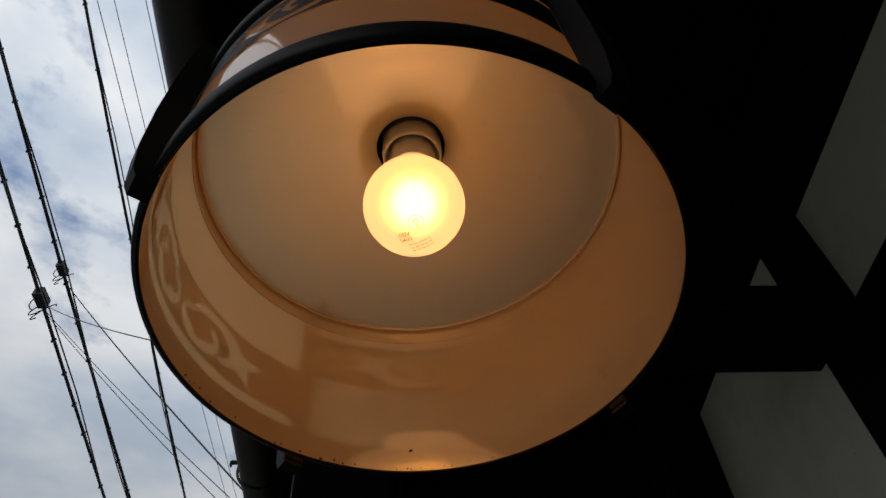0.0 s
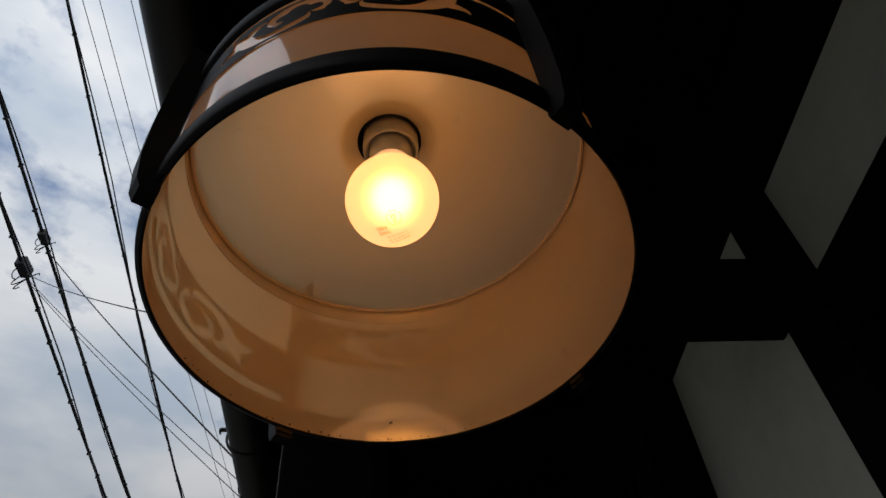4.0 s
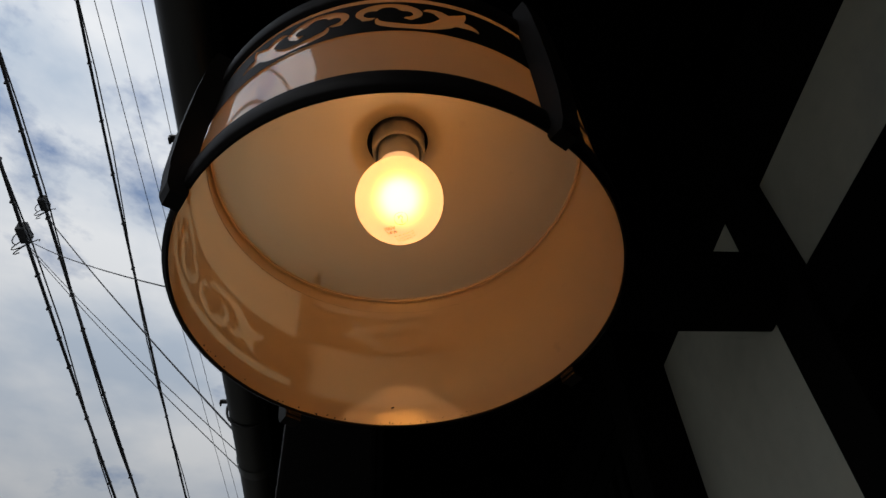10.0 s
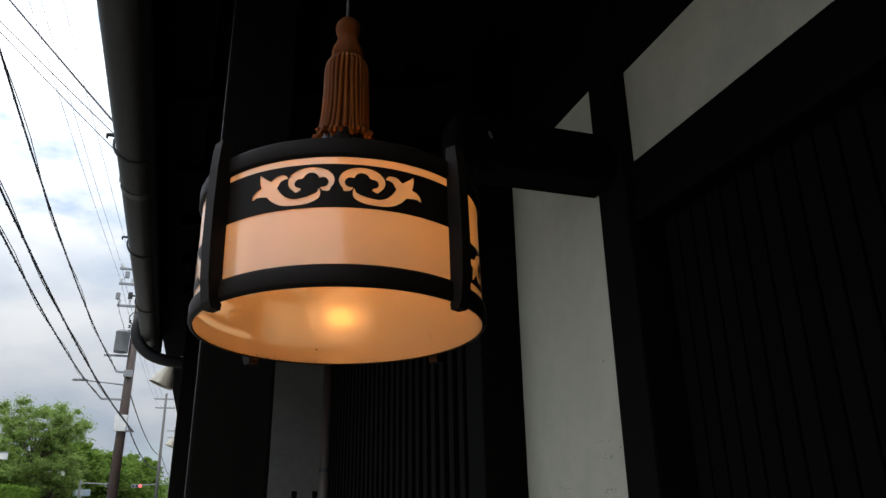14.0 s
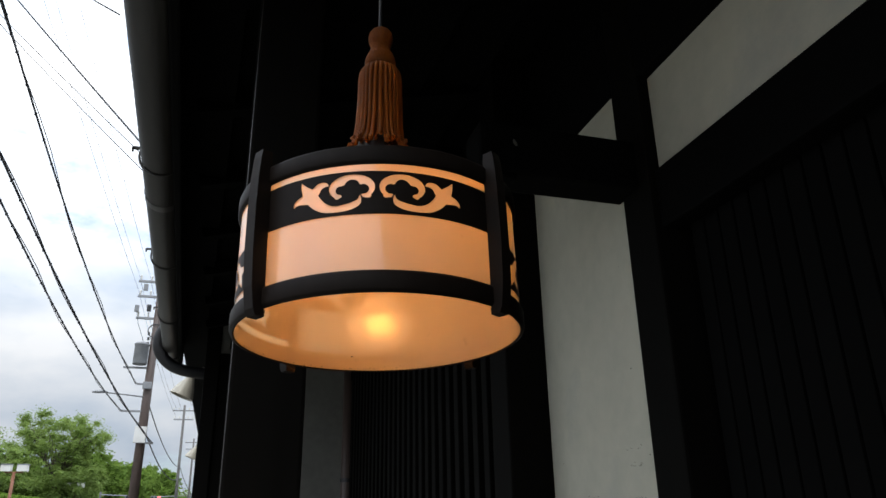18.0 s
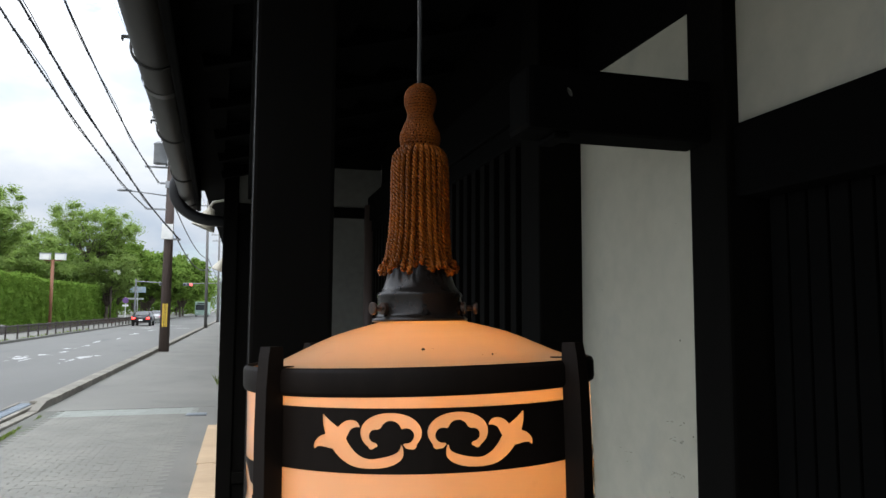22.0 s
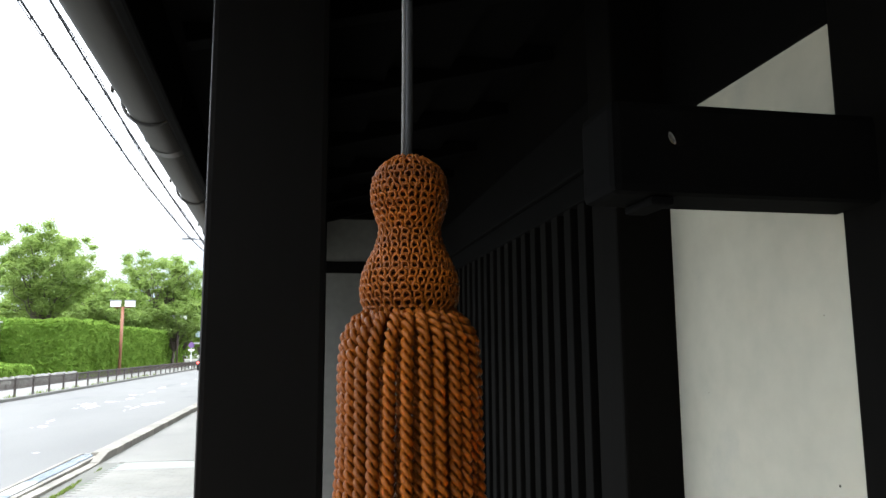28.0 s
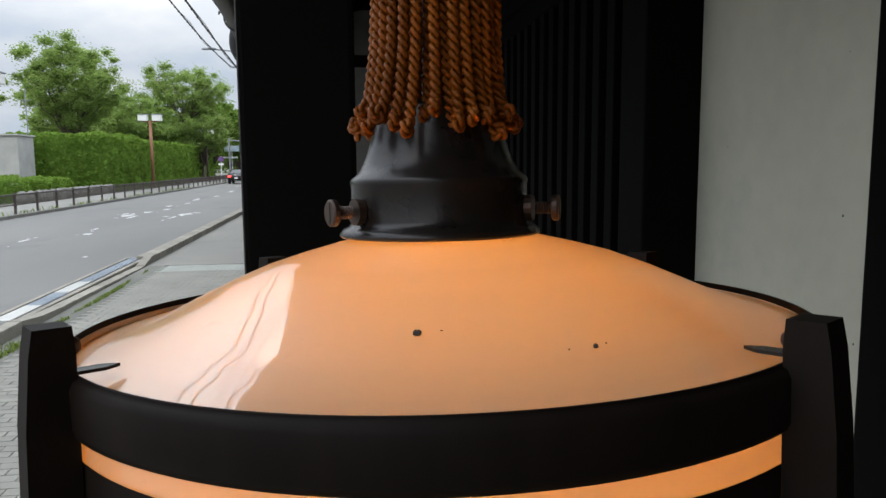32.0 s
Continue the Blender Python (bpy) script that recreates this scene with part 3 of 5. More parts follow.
def strap():
    """An upright wooden stave, bowed a little, with a clawed foot under the rim."""
    bm = bmesh.new()
    prof = [(0.1372, 0.1462, 1.6935, 0.0058), (0.1380, 0.1490, 1.6990, 0.0061), (0.1385, 0.1516, 1.7180, 0.0063), (0.1390, 0.1530, 1.7500, 0.0064),
            (0.1390, 0.1530, 1.7900, 0.0064), (0.1388, 0.1522, 1.8200, 0.0063), (0.1386, 0.1505, 1.8400, 0.0061), (0.1392, 0.1492, 1.8475, 0.0059)]
    rings = [[bm.verts.new((r, s, z)) for r, s in ((a, -w), (b, -w), (b, w), (a, w))] for a, b, z, w in prof]
    for p, q in zip(rings, rings[1:]):
        for k in range(4):
            bm.faces.new((p[k], p[(k + 1) % 4], q[(k + 1) % 4], q[k]))
    bm.faces.new(rings[0][::-1])
    bm.faces.new(rings[-1])
    bmesh.ops.bevel(bm, geom=[e for e in bm.edges if e.is_manifold and e.calc_face_angle() > 0.5], offset=0.0006, segments=2, affect="EDGES")
    return bm


strap_mesh = mesh_of("stave", strap(), M["ironwood"])
foot_mesh = mesh_of("claw", box(0.1366, 0.1400, -0.0058, 0.0058, 1.6960, 1.6998, 0.0008), M["ironwood"])
clip_bm = bmesh.new()
leaf = [(0.1395, -0.0030), (0.1300, -0.0028), (0.1255, 0.0), (0.1300, 0.0028), (0.1395, 0.0030)]
low_ring = [clip_bm.verts.new((x, y, 1.8352)) for x, y in leaf]
top_ring = [clip_bm.verts.new((x, y, 1.8362)) for x, y in leaf]
clip_bm.faces.new(low_ring[::-1])
clip_bm.faces.new(top_ring)
for k in range(5):
    clip_bm.faces.new((low_ring[k], low_ring[(k + 1) % 5], top_ring[(k + 1) % 5], top_ring[k]))
clip_mesh = mesh_of("clip", clip_bm, M["brass"])
stud_mesh = mesh_of("rivet", revolve([(0, 0.003), (0.0016, 0.0026), (0.0028, 0.0012), (0.0030, 0)], 12), M["screw"], True)
for a in (-148.4, -55.5, 32.4, 122.4):
    st = new("stave", strap_mesh)
    st.parent, st.matrix_basis = lantern, pose(0, 0, 0, 0, 0, a)
    tagged(st, "black wooden stave")
    for nm, me, at in (("claw", foot_mesh, pose(0, 0, 0)), ("clip", clip_mesh, pose(0, 0, 0.0005 + 0.13 * (0.0052 * math.sin(radians(a)) + 0.021 * math.cos(radians(a))))), ("rivet", stud_mesh, pose(0.1388, 0, 1.8410, 0, -90, 0))):
        c = new(nm, me)
        c.parent, c.matrix_basis = st, at

collar = part("collar", revolve([(0.0392, 1.8646), (0.0404, 1.8652), (0.0404, 1.8662), (0.0390, 1.8680), (0.0364, 1.8690), (0.0355, 1.8712), (0.0354, 1.8845), (0.0359, 1.8860), (0.0352, 1.8874),
                                 (0.0326, 1.8895), (0.0303, 1.8930), (0.0287, 1.8970), (0.0271, 1.9020), (0.0257, 1.9080), (0.0245, 1.9130), (0.0232, 1.9160), (0.012, 1.918), (0, 1.918)], 64),
              M["brass"], lantern, "dark bronze fitter collar", True)


def thumb_screw():
    bm = tube([(0.0355, 0, 1.8750), (0.0385, 0, 1.8750)], 0.0050, 16)
    ths = [0.0395 + 0.0005 * k for k in range(14)]
    tube([(x, 0, 1.8750) for x in ths], [0.0021 + 0.0004 * (k % 2) for k in range(14)], 12, bm)
    tube([(0.0458, 0, 1.8750), (0.0464, 0, 1.8750), (0.0482, 0, 1.8750), (0.0487, 0, 1.8750)], [0.0042, 0.0050, 0.0050, 0.0044], 20, bm)
    return bm


screw_mesh = mesh_of("thumb_screw", thumb_screw(), M["screw"])
slot_mesh = mesh_of("slot", box(0.0485, 0.0489, -0.0006, 0.0006, 1.8714, 1.8786), M["ink"])
for a in (-155, -26, 90):
    s = new("thumb_screw", screw_mesh)
    s.parent, s.matrix_basis = lantern, pose(0, 0, 0, 0, 0, a)
    tagged(s, "rusty slotted thumb screw")
    sl = new("slot", slot_mesh)
    sl.parent = s

# socket and bulb
part("socket", revolve([(0, 1.905), (0.0208, 1.905), (0.0208, 1.860), (0.0204, 1.8555), (0.0196, 1.8540), (0.0182, 1.8540), (0.0178, 1.8560), (0.0178, 1.8620), (0, 1.8625)], 48), M["socket"], lantern, "grey porcelain lampholder", True)
part("dark_throat", revolve([(0.0240, 1.8690), (0.0238, 1.8720), (0.0238, 1.9040), (0, 1.9045)], 48), M["brass"], lantern, "", True)
bulb = part("light_bulb", revolve([(0.0325 * math.cos(radians(a)), 1.8065 + 0.0325 * math.sin(radians(a))) for a in range(-90, 56, 6)] + [(0.0178, 1.8350), (0.0168, 1.8395), (0.0165, 1.8470)], 48), M["frost"], lantern, "lit frosted glass light bulb", True, pose(0, 0, 0.0420) @ Matrix.Diagonal((0.97, 0.97, 0.97, 1)))
bulb.visible_shadow = False
part("bulb_cap", revolve([(0.0160, 1.8465), (0.0163, 1.8480), (0.0163, 1.8800), (0, 1.8810)], 32), M["white"], bulb, "", True)
part("filament", revolve([(0, -0.013), (0.007, -0.0113), (0.0115, -0.0065), (0.013, 0), (0.0115, 0.0065), (0.007, 0.0113), (0, 0.013)], 20), M["filament"], bulb, "glowing filament", True, pose(0, 0, 1.8090))


def on_bulb(u, v, lift=0.0002):
    """A place on the bulb from millimetres across and up round the middle of its print."""
    c, s = math.cos(radians(18)), math.sin(radians(18))
    u, v = 1.5 * (u * c - v * s), 1.5 * (u * s + v * c)
    el, az = radians(-90) + v / 32.5, radians(-96)
    r = 0.0325 + lift
    out = Vector((math.cos(el) * math.cos(az), math.cos(el) * math.sin(az), math.sin(el)))
    side = Vector((-math.sin(az), math.cos(az), 0)) * -1
    return Vector((0, 0, 1.8065)) + ((out - side * (u / 32.5)).normalized()) * r


def bulb_text(line, u, v, size):
    cu = bpy.data.curves.new("print", "FONT")
    cu.body, cu.size, cu.align_x, cu.offset = line, size, "CENTER", 0.05
    tmp = bpy.data.objects.new("print", cu)
    scene.collection.objects.link(tmp)
    bpy.context.view_layer.update()
    me = bpy.data.meshes.new_from_object(tmp.evaluated_get(bpy.context.evaluated_depsgraph_get()))
    bpy.data.objects.remove(tmp)
    bm = bmesh.new()
    bm.from_mesh(me)
    for w in bm.verts:
        w.co = on_bulb(u + w.co.x, v + w.co.y)
    return bm


for line, u, v, size in (("100V", -4.8, 0.8, 3.1), ("54W", -4.4, -2.0, 3.0), ("PS", 2.6, 5.0, 2.6), ("E", 2.6, 2.8, 2.6)):
    part("bulb_print", bulb_text(line, u, v, size), M["ink"], bulb)
part("bulb_print", tube([on_bulb(2.6 + 3.2 * math.cos(k * 0.2618), 5.0 + 3.2 * math.sin(k * 0.2618)) for k in range(25)], 0.00022, 5, None, False), M["ink"], bulb)
rng = random.Random(5)
for k in range(3):
    for j in range(5):
        p = on_bulb(-4.5 + 2.1 * j + rng.uniform(-0.2, 0.2), -4.0 - 2.1 * k)
        q = on_bulb(-4.5 + 2.1 * j + 1.3, -4.0 - 2.1 * k + rng.uniform(-0.3, 0.3))
        part("bulb_print", tube([p, p.lerp(q, 0.5), q], 0.00028, 5), M["ink"], bulb)

# specks of dirt on the dome and in the rim
specks = bmesh.new()
for x, y, z, s in ((-0.021, -0.0955, 1.8443, 1.0), (0.026, -0.1055, 1.8394, 0.8), (0.019, -0.107, 1.8394, 0.4), (0.030, -0.104, 1.8396, 0.4), (-0.014, -0.096, 1.8446, 0.35), (-0.006, 0.1370, 1.7170, 0.9)):
    if z > 1.8:
        z += 0.0009
    for k in range(4 if s > 1 else 2):
        bmesh.ops.create_icosphere(specks, subdivisions=1, radius=0.0009 * s * rng.uniform(0.5, 1.1), matrix=Matrix.Translation((x + rng.uniform(-1, 1) * 0.0011 * s, y + rng.uniform(-1, 1) * 0.0006 * s, z)))
for k in range(46):
    a = rng.uniform(radians(20), radians(160))
    bmesh.ops.create_icosphere(specks, subdivisions=1, radius=rng.uniform(0.0002, 0.0007), matrix=Matrix.Translation((0.1366 * math.cos(a), 0.1366 * math.sin(a), 1.7025 + abs(rng.gauss(0, 0.0012)))))
tagged(part("dirt_speck", specks, M["ink"], lantern, "dark specks of dirt", False, SKEW), kind="stuff")

# tassel over the collar
tassel = empty("tassel", "rust-brown silk tassel with crocheted head and twisted cords above the lantern", "tassel", pose(-0.0078, 0.001, 1.70) @ Matrix.Diagonal((0.985, 0.985, 0.96, 1)) @ pose(0, 0, -1.70))


def skirt_radius(z):
    keys = [(1.897, 0.0335), (1.905, 0.0318), (1.918, 0.0275), (1.935, 0.0250), (1.960, 0.0243), (1.990, 0.0245), (2.000, 0.0235), (2.006, 0.0200), (2.009, 0.0140)]
    for (z0, r0), (z1, r1) in zip(keys, keys[1:]):
        if z <= z1:
            return r0 + (r1 - r0) * (z - z0) / (z1 - z0)
    return keys[-1][1]


def cord(a, low, seed, inset=0.0):
    """Two plies twisted together, hanging from the head and looped at the end."""
    r = random.Random(seed)
    top, n = 2.0085 - r.uniform(0, 0.0015), 120
    wob, ph, lean = r.uniform(0.5, 1.4) * 0.001, r.uniform(0, 6.3), r.uniform(-0.06, 0.06)
    bm = bmesh.new()
    path = []
    for k in range(n + 1):
        z = top - (top - low) * k / n
        f = k / n
        ang = a + lean * f * f + 0.02 * math.sin(4 * f + ph)
        rad = skirt_radius(z) - 0.0024 - inset * min(1, f * 6) + wob * math.sin(5 * f + ph) * f
        path.append(Vector((rad * math.cos(ang), rad * math.sin(ang), z)))
    # the loop at the end turns outwards and back up
    out = Vector((math.cos(a + lean), math.sin(a + lean), 0))
    side = Vector((-out.y, out.x, 0)) * r.uniform(-1, 1) + out
    side.normalize()
    tip = path[-1]
    for k in range(1, 12):
        t = k / 11 * radians(300)
        path.append(tip + side * 0.0018 * (1 - math.cos(t)) + Vector((0, 0, -0.0018 * math.sin(t))))
    turn = 2 * math.pi / 0.0068
    length = 0.0
    plies = [[], []]
    for i, p in enumerate(path):
        if i:
            length += (p - path[i - 1]).length
        d = (path[min(i + 1, len(path) - 1)] - path[max(i - 1, 0)]).normalized()
        u = d.cross(Vector((math.sin(a), -math.cos(a), 0.01))).normalized()
        w = d.cross(u)
        for j in (0, 1):
            t = -turn * length + math.pi * j + ph
            plies[j].append(p + 0.00120 * (math.cos(t) * u + math.sin(t) * w))
    for ply in plies:
        tube(ply, 0.00106, 6, bm)
    return bm


for k in range(27):
    part("twisted_cord", cord(2 * math.pi * (k + 0.5 + 0.12 * math.sin(k * 7.3)) / 27, 1.9078 + 0.0035 * math.sin(k * 2.4) + 0.0012 * math.sin(k * 5.1), k), M["cord"], tassel, "", True)
for k in range(16):
    part("twisted_cord", cord(2 * math.pi * (k + 0.2) / 16, 1.9090 + 0.003 * math.sin(k * 3.1), 100 + k, 0.0080), M["cord"], tassel, "", True)

HEAD = [(2.0065, 0.0155), (2.0090, 0.0150), (2.0120, 0.0162), (2.0160, 0.0167), (2.0205, 0.0162), (2.0250, 0.0143), (2.0300, 0.0117), (2.0345, 0.0102), (2.0375, 0.0100),
        (2.0410, 0.0113), (2.0455, 0.0128), (2.0500, 0.0131), (2.0545, 0.0122), (2.0580, 0.0102), (2.0605, 0.0068), (2.0615, 0.0028)]


HEAD = [(2.0065 + (z - 2.0065) * 1.02, r * 0.94) for z, r in HEAD]


def head_radius(z):
    for (z0, r0), (z1, r1) in zip(HEAD, HEAD[1:]):
        if z <= z1:
            return r0 + (r1 - r0) * max(0.0, z - z0) / (z1 - z0)
    return HEAD[-1][1]


part("tassel_core", revolve([(max(0.001, r - 0.0016), z) for z, r in HEAD] + [(0, 2.0622)], 40), M["cord_core"], tassel, "", True)


def stitch_row(z, count, seed, tall=0.0030):
    """One round of crochet: slanted loops side by side and a wavy thread below them."""
    bm = bmesh.new()
    r = random.Random(seed)
    for k in range(count):
        a0 = 2 * math.pi * (k + (0.5 if seed % 2 else 0)) / count + r.uniform(-0.04, 0.04)
        half = math.pi / count
        pts = []
        for j in range(9):
            t = j / 8
            a = a0 + half * (0.95 * math.sin(2 * math.pi * t) * (1 - 0.3 * t) + 0.35 * (t - 0.5))
            zz = z + tall * (0.5 - 0.5 * math.cos(2 * math.pi * min(t, 1))) * r.uniform(0.85, 1.1) - 0.0004
            rad = head_radius(min(2.062, zz)) + 0.0002 + 0.0007 * math.sin(math.pi * t)
            pts.append((rad * math.cos(a), rad * math.sin(a), zz))
        tube(pts, 0.00048, 5, bm)
    ring = []
    for j in range(count * 4 + 1):
        a = 2 * math.pi * j / (count * 4)
        rad = head_radius(min(2.062, z)) + 0.0005 * math.sin(a * count) - 0.0001
        ring.append((rad * math.cos(a), rad * math.sin(a), z + 0.0006 * math.sin(a * count + 1)))
    tube(ring, 0.00055, 5, bm, False)
    return bm


zs = 2.0075
k = 0
while zs < 2.0610:
    count = max(7, round(2 * math.pi * head_radius(zs) / 0.0033))
    part("crochet_round", stitch_row(zs, count, k), M["cord"], tassel, "", True)
    zs += 0.0024
    k += 1

flex = empty("lamp_flex", "thin grey braided flex holding the lantern", "cable", pose(-0.0086, 0.001, 1.70) @ Matrix.Diagonal((0.96, 0.96, 0.96, 1)) @ pose(0, 0, -1.70))
part("sheath", tube([(0.0003 * math.sin(k * 0.7), 0.0, 2.056 + k * 0.02) for k in range(39)], 0.0018, 10), M["flex"], flex, "", True)
# paler strand down the left side: the flex's highlight put in as colour
part("flex_highlight", tube([(-0.0017 + 0.0003 * math.sin(k * 0.7), -0.0008, 2.056 + k * 0.02) for k in range(39)], 0.0007, 6), M["pole2"], flex, "", True)
# ---- building: timber porch ----


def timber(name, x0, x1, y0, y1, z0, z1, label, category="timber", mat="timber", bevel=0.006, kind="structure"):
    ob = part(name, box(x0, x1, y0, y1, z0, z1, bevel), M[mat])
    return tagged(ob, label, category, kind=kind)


timber("pillar", -0.135, -0.024, 0.437, 0.550, 0.12, 2.46, "square black-stained timber pillar carrying the eave", "pillar")
part("base_stone", box(-0.180, 0.020, 0.392, 0.595, 0.0, 0.12, 0.015), M["stone"])
tagged(bpy.data.objects["base_stone"], "square foundation stone under the timber pillar", "stone", kind="structure")
timber("corner_post", -0.262, -0.185, 3.470, 3.550, 0.0, 2.60, "black timber corner post of the cross wall", "post")
timber("wall_post", 0.509, 0.640, 0.965, 1.080, 0.0, 2.90, "black timber post between plaster and lattice", "post")
timber("wall_post_inner", 0.611, 0.700, 0.434, 0.534, 0.0, 2.90, "black timber post beside the white plaster", "post")

tagged(part("wire", tube([(-0.1333, 0.4387, 1.0 + 0.146 * k) for k in range(11)], 0.0010, 6), M["gutter"]), "thin grey wire stapled down the pillar edge", "wire")
# white plaster bay, and the arm that reaches out over it
tagged(part("wall_plaster", box(0.616, 0.700, 0.534, 0.965, 0.0, 2.401), M["plaster"]), "white lime plaster wall panel with faint scratches", "wall", kind="structure")
marks = random.Random(3)
plaster_wall = bpy.data.objects["wall_plaster"]
for y, z, w, h in ((0.868, 1.911, 0.0016, 0.0016), (0.581, 1.813, 0.0022, 0.0040), (0.585, 2.025, 0.0014, 0.0014), (0.548, 1.648, 0.0030, 0.0016), (0.908, 1.659, 0.0018, 0.0020), (0.773, 1.561, 0.0020, 0.0016)):
    part("stain_spot", tube([(0.6162, y, z), (0.6154, y, z)], [max(w, h) * 0.55, max(w, h) * 0.3], 7), M["ink"], plaster_wall)
for y, z, n in ((0.593, 1.635, 7), (0.583, 1.571, 8), (0.599, 1.531, 7), (0.600, 1.664, 4), (0.770, 1.584, 3)):
    for k in range(n):
        yy, zz, ln = y + marks.uniform(-0.03, 0.03), z + marks.uniform(-0.004, 0.004), marks.uniform(0.002, 0.008)
        part("scratch", tube([(0.6159, yy, zz), (0.6157, yy + ln, zz + marks.uniform(-0.5, 0.5) * ln)], 0.00045, 5), M["scuff"], plaster_wall)
tie = tagged(part("tie_beam", box(0.280, 0.640, 0.470, 0.560, 2.151, 2.256, 0.010), M["timber_y"]), "black bracket beam with a rounded end", "beam", kind="structure")
# pale disc left showing as a crescent: a highlight painted at the hole
part("peg_hole", revolve([(0, -0.0015), (0.0040, -0.0015), (0.0052, 0.0006)], 16), M["earthen"], tie, "pale crescent painted as the highlight on the peg hole", False, pose(0.3495, 0.4675, 2.213, 90, 0, 0) @ pose(0, 0, 0, 0, 0, 25) @ Matrix.Diagonal((0.60, 1.5, 1, 1)))
part("peg", tube([(0.3595, 0.472, 2.213), (0.3595, 0.4682, 2.213)], [0.0078, 0.0072], 18), M["timber"], tie, "dark round peg end")
part("bracket_block", box(0.326, 0.354, 0.476, 0.545, 2.140, 2.150, 0.004), M["timber_y"], tie)
timber("wall_plate", 0.613, 0.720, 0.534, 0.965, 2.401, 2.95, "black wall plate over the plaster bay", "beam", "timber_y")

# side wall, with a plaster strip over slatted doors
tagged(part("wall_side_plaster", box(0.638, 0.704, -3.6, 0.434, 2.173, 2.385), M["plaster"]), "white plaster strip above the slatted doors", "wall", kind="structure")
timber("head_beam", 0.610, 0.720, -3.6, 0.434, 2.385, 2.60, "black head beam along the side wall", "beam", "timber_y")
timber("lintel", 0.625, 0.704, -3.6, 0.434, 2.050, 2.173, "black lintel over the slatted doors", "beam", "timber_y")
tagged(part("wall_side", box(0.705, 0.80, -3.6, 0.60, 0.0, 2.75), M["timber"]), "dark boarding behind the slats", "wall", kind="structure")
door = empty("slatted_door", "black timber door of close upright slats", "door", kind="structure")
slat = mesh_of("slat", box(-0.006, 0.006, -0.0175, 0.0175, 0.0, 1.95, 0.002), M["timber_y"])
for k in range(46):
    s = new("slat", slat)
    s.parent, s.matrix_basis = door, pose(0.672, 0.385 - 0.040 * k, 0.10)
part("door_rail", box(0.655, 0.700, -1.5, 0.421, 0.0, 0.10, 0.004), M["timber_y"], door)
# added out of view behind the camera, to block light from the open end
tagged(part("wall_behind", box(-0.50, 0.80, -3.7, -3.6, 0.0, 2.75), M["timber"]), "unseen dark wall added to keep light out of the porch", "wall", kind="structure")

# lattice bay parallel to the street
lattice = empty("lattice_window", "black timber lattice of slender upright bars", "lattice", kind="structure")
bar = mesh_of("bar", box(-0.013, 0.013, -0.021, 0.021, 0.0, 1.45, 0.003), M["timber"])
for k in range(27):
    b = new("bar", bar)
    b.parent, b.matrix_basis = lattice, pose(0.556, 1.135 + 0.086 * k, 0.86)
part("top_rail", box(0.538, 0.585, 1.080, 3.47, 2.30, 2.36, 0.004), M["timber_y"], lattice)
part("bottom_rail", box(0.535, 0.590, 1.080, 3.47, 0.80, 0.86, 0.004), M["timber_y"], lattice)
part("middle_rail", box(0.570, 0.590, 1.080, 3.47, 1.50, 1.53, 0.003), M["timber_y"], lattice)
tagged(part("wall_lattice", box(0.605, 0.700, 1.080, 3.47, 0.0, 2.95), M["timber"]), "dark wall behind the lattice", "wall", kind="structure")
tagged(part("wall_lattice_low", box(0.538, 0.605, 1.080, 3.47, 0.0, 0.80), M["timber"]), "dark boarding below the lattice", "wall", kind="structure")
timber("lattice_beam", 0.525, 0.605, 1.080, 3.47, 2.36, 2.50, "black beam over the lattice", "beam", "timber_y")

# cross wall at the far end of the porch
timber("wall_cross_board", -0.185, -0.040, 3.488, 3.541, 1.000, 2.380, "dark board beside the plaster panel", "wall")
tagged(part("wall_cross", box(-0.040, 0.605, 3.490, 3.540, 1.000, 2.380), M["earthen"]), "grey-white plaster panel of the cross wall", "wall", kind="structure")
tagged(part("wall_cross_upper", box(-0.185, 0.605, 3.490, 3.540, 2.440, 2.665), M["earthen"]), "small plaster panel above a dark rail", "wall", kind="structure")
timber("cross_rail", -0.185, 0.605, 3.475, 3.545, 2.380, 2.440, "black rail across the plaster", "rail")
timber("cross_beam", -0.185, 0.605, 3.475, 3.545, 2.665, 2.85, "black beam over the cross wall", "beam")
timber("cross_sill", -0.185, 0.605, 3.475, 3.545, 0.940, 1.000, "black sill under the plaster panel", "rail")
timber("wall_cross_low", -0.185, 0.605, 3.490, 3.540, 0.0, 0.940, "dark boarding below the sill", "wall")
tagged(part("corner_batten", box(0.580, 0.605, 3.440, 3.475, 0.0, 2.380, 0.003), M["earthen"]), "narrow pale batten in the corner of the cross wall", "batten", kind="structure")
pipe = empty("downpipe", "round grey downpipe standing in the wall corner", "pipe", pose(0.535, 3.435, 0))
part("pipe", tube([(0, 0, 0), (0, 0, 1.2), (0, 0, 2.45)], 0.033, 18), M["pole"], pipe, "", True)
for z in (0.6, 1.75):
    part("pipe_clip", tube([(0, 0, z), (0, 0, z + 0.02)], 0.036, 18), M["rubber"], pipe)

# low stake fence inside the porch
rail_fence = empty("stake_fence", "low black fence of thin stakes and one rail in the porch", "fence")
stake = mesh_of("stake", box(-0.010, 0.010, -0.010, 0.010, 0.0, 1.625, 0.002), M["timber"])
for k in range(4):
    st = new("stake", stake)
    st.parent, st.matrix_basis = rail_fence, pose(0.169 + 0.082 * k, 2.42, -0.09 if k in (0, 3) else 0.0)
part("rail", box(0.150, 0.470, 2.430, 2.452, 1.490, 1.543, 0.003), M["timber_y"], rail_fence)
part("rail", box(0.150, 0.470, 2.430, 2.452, 0.300, 0.350, 0.003), M["timber_y"], rail_fence)

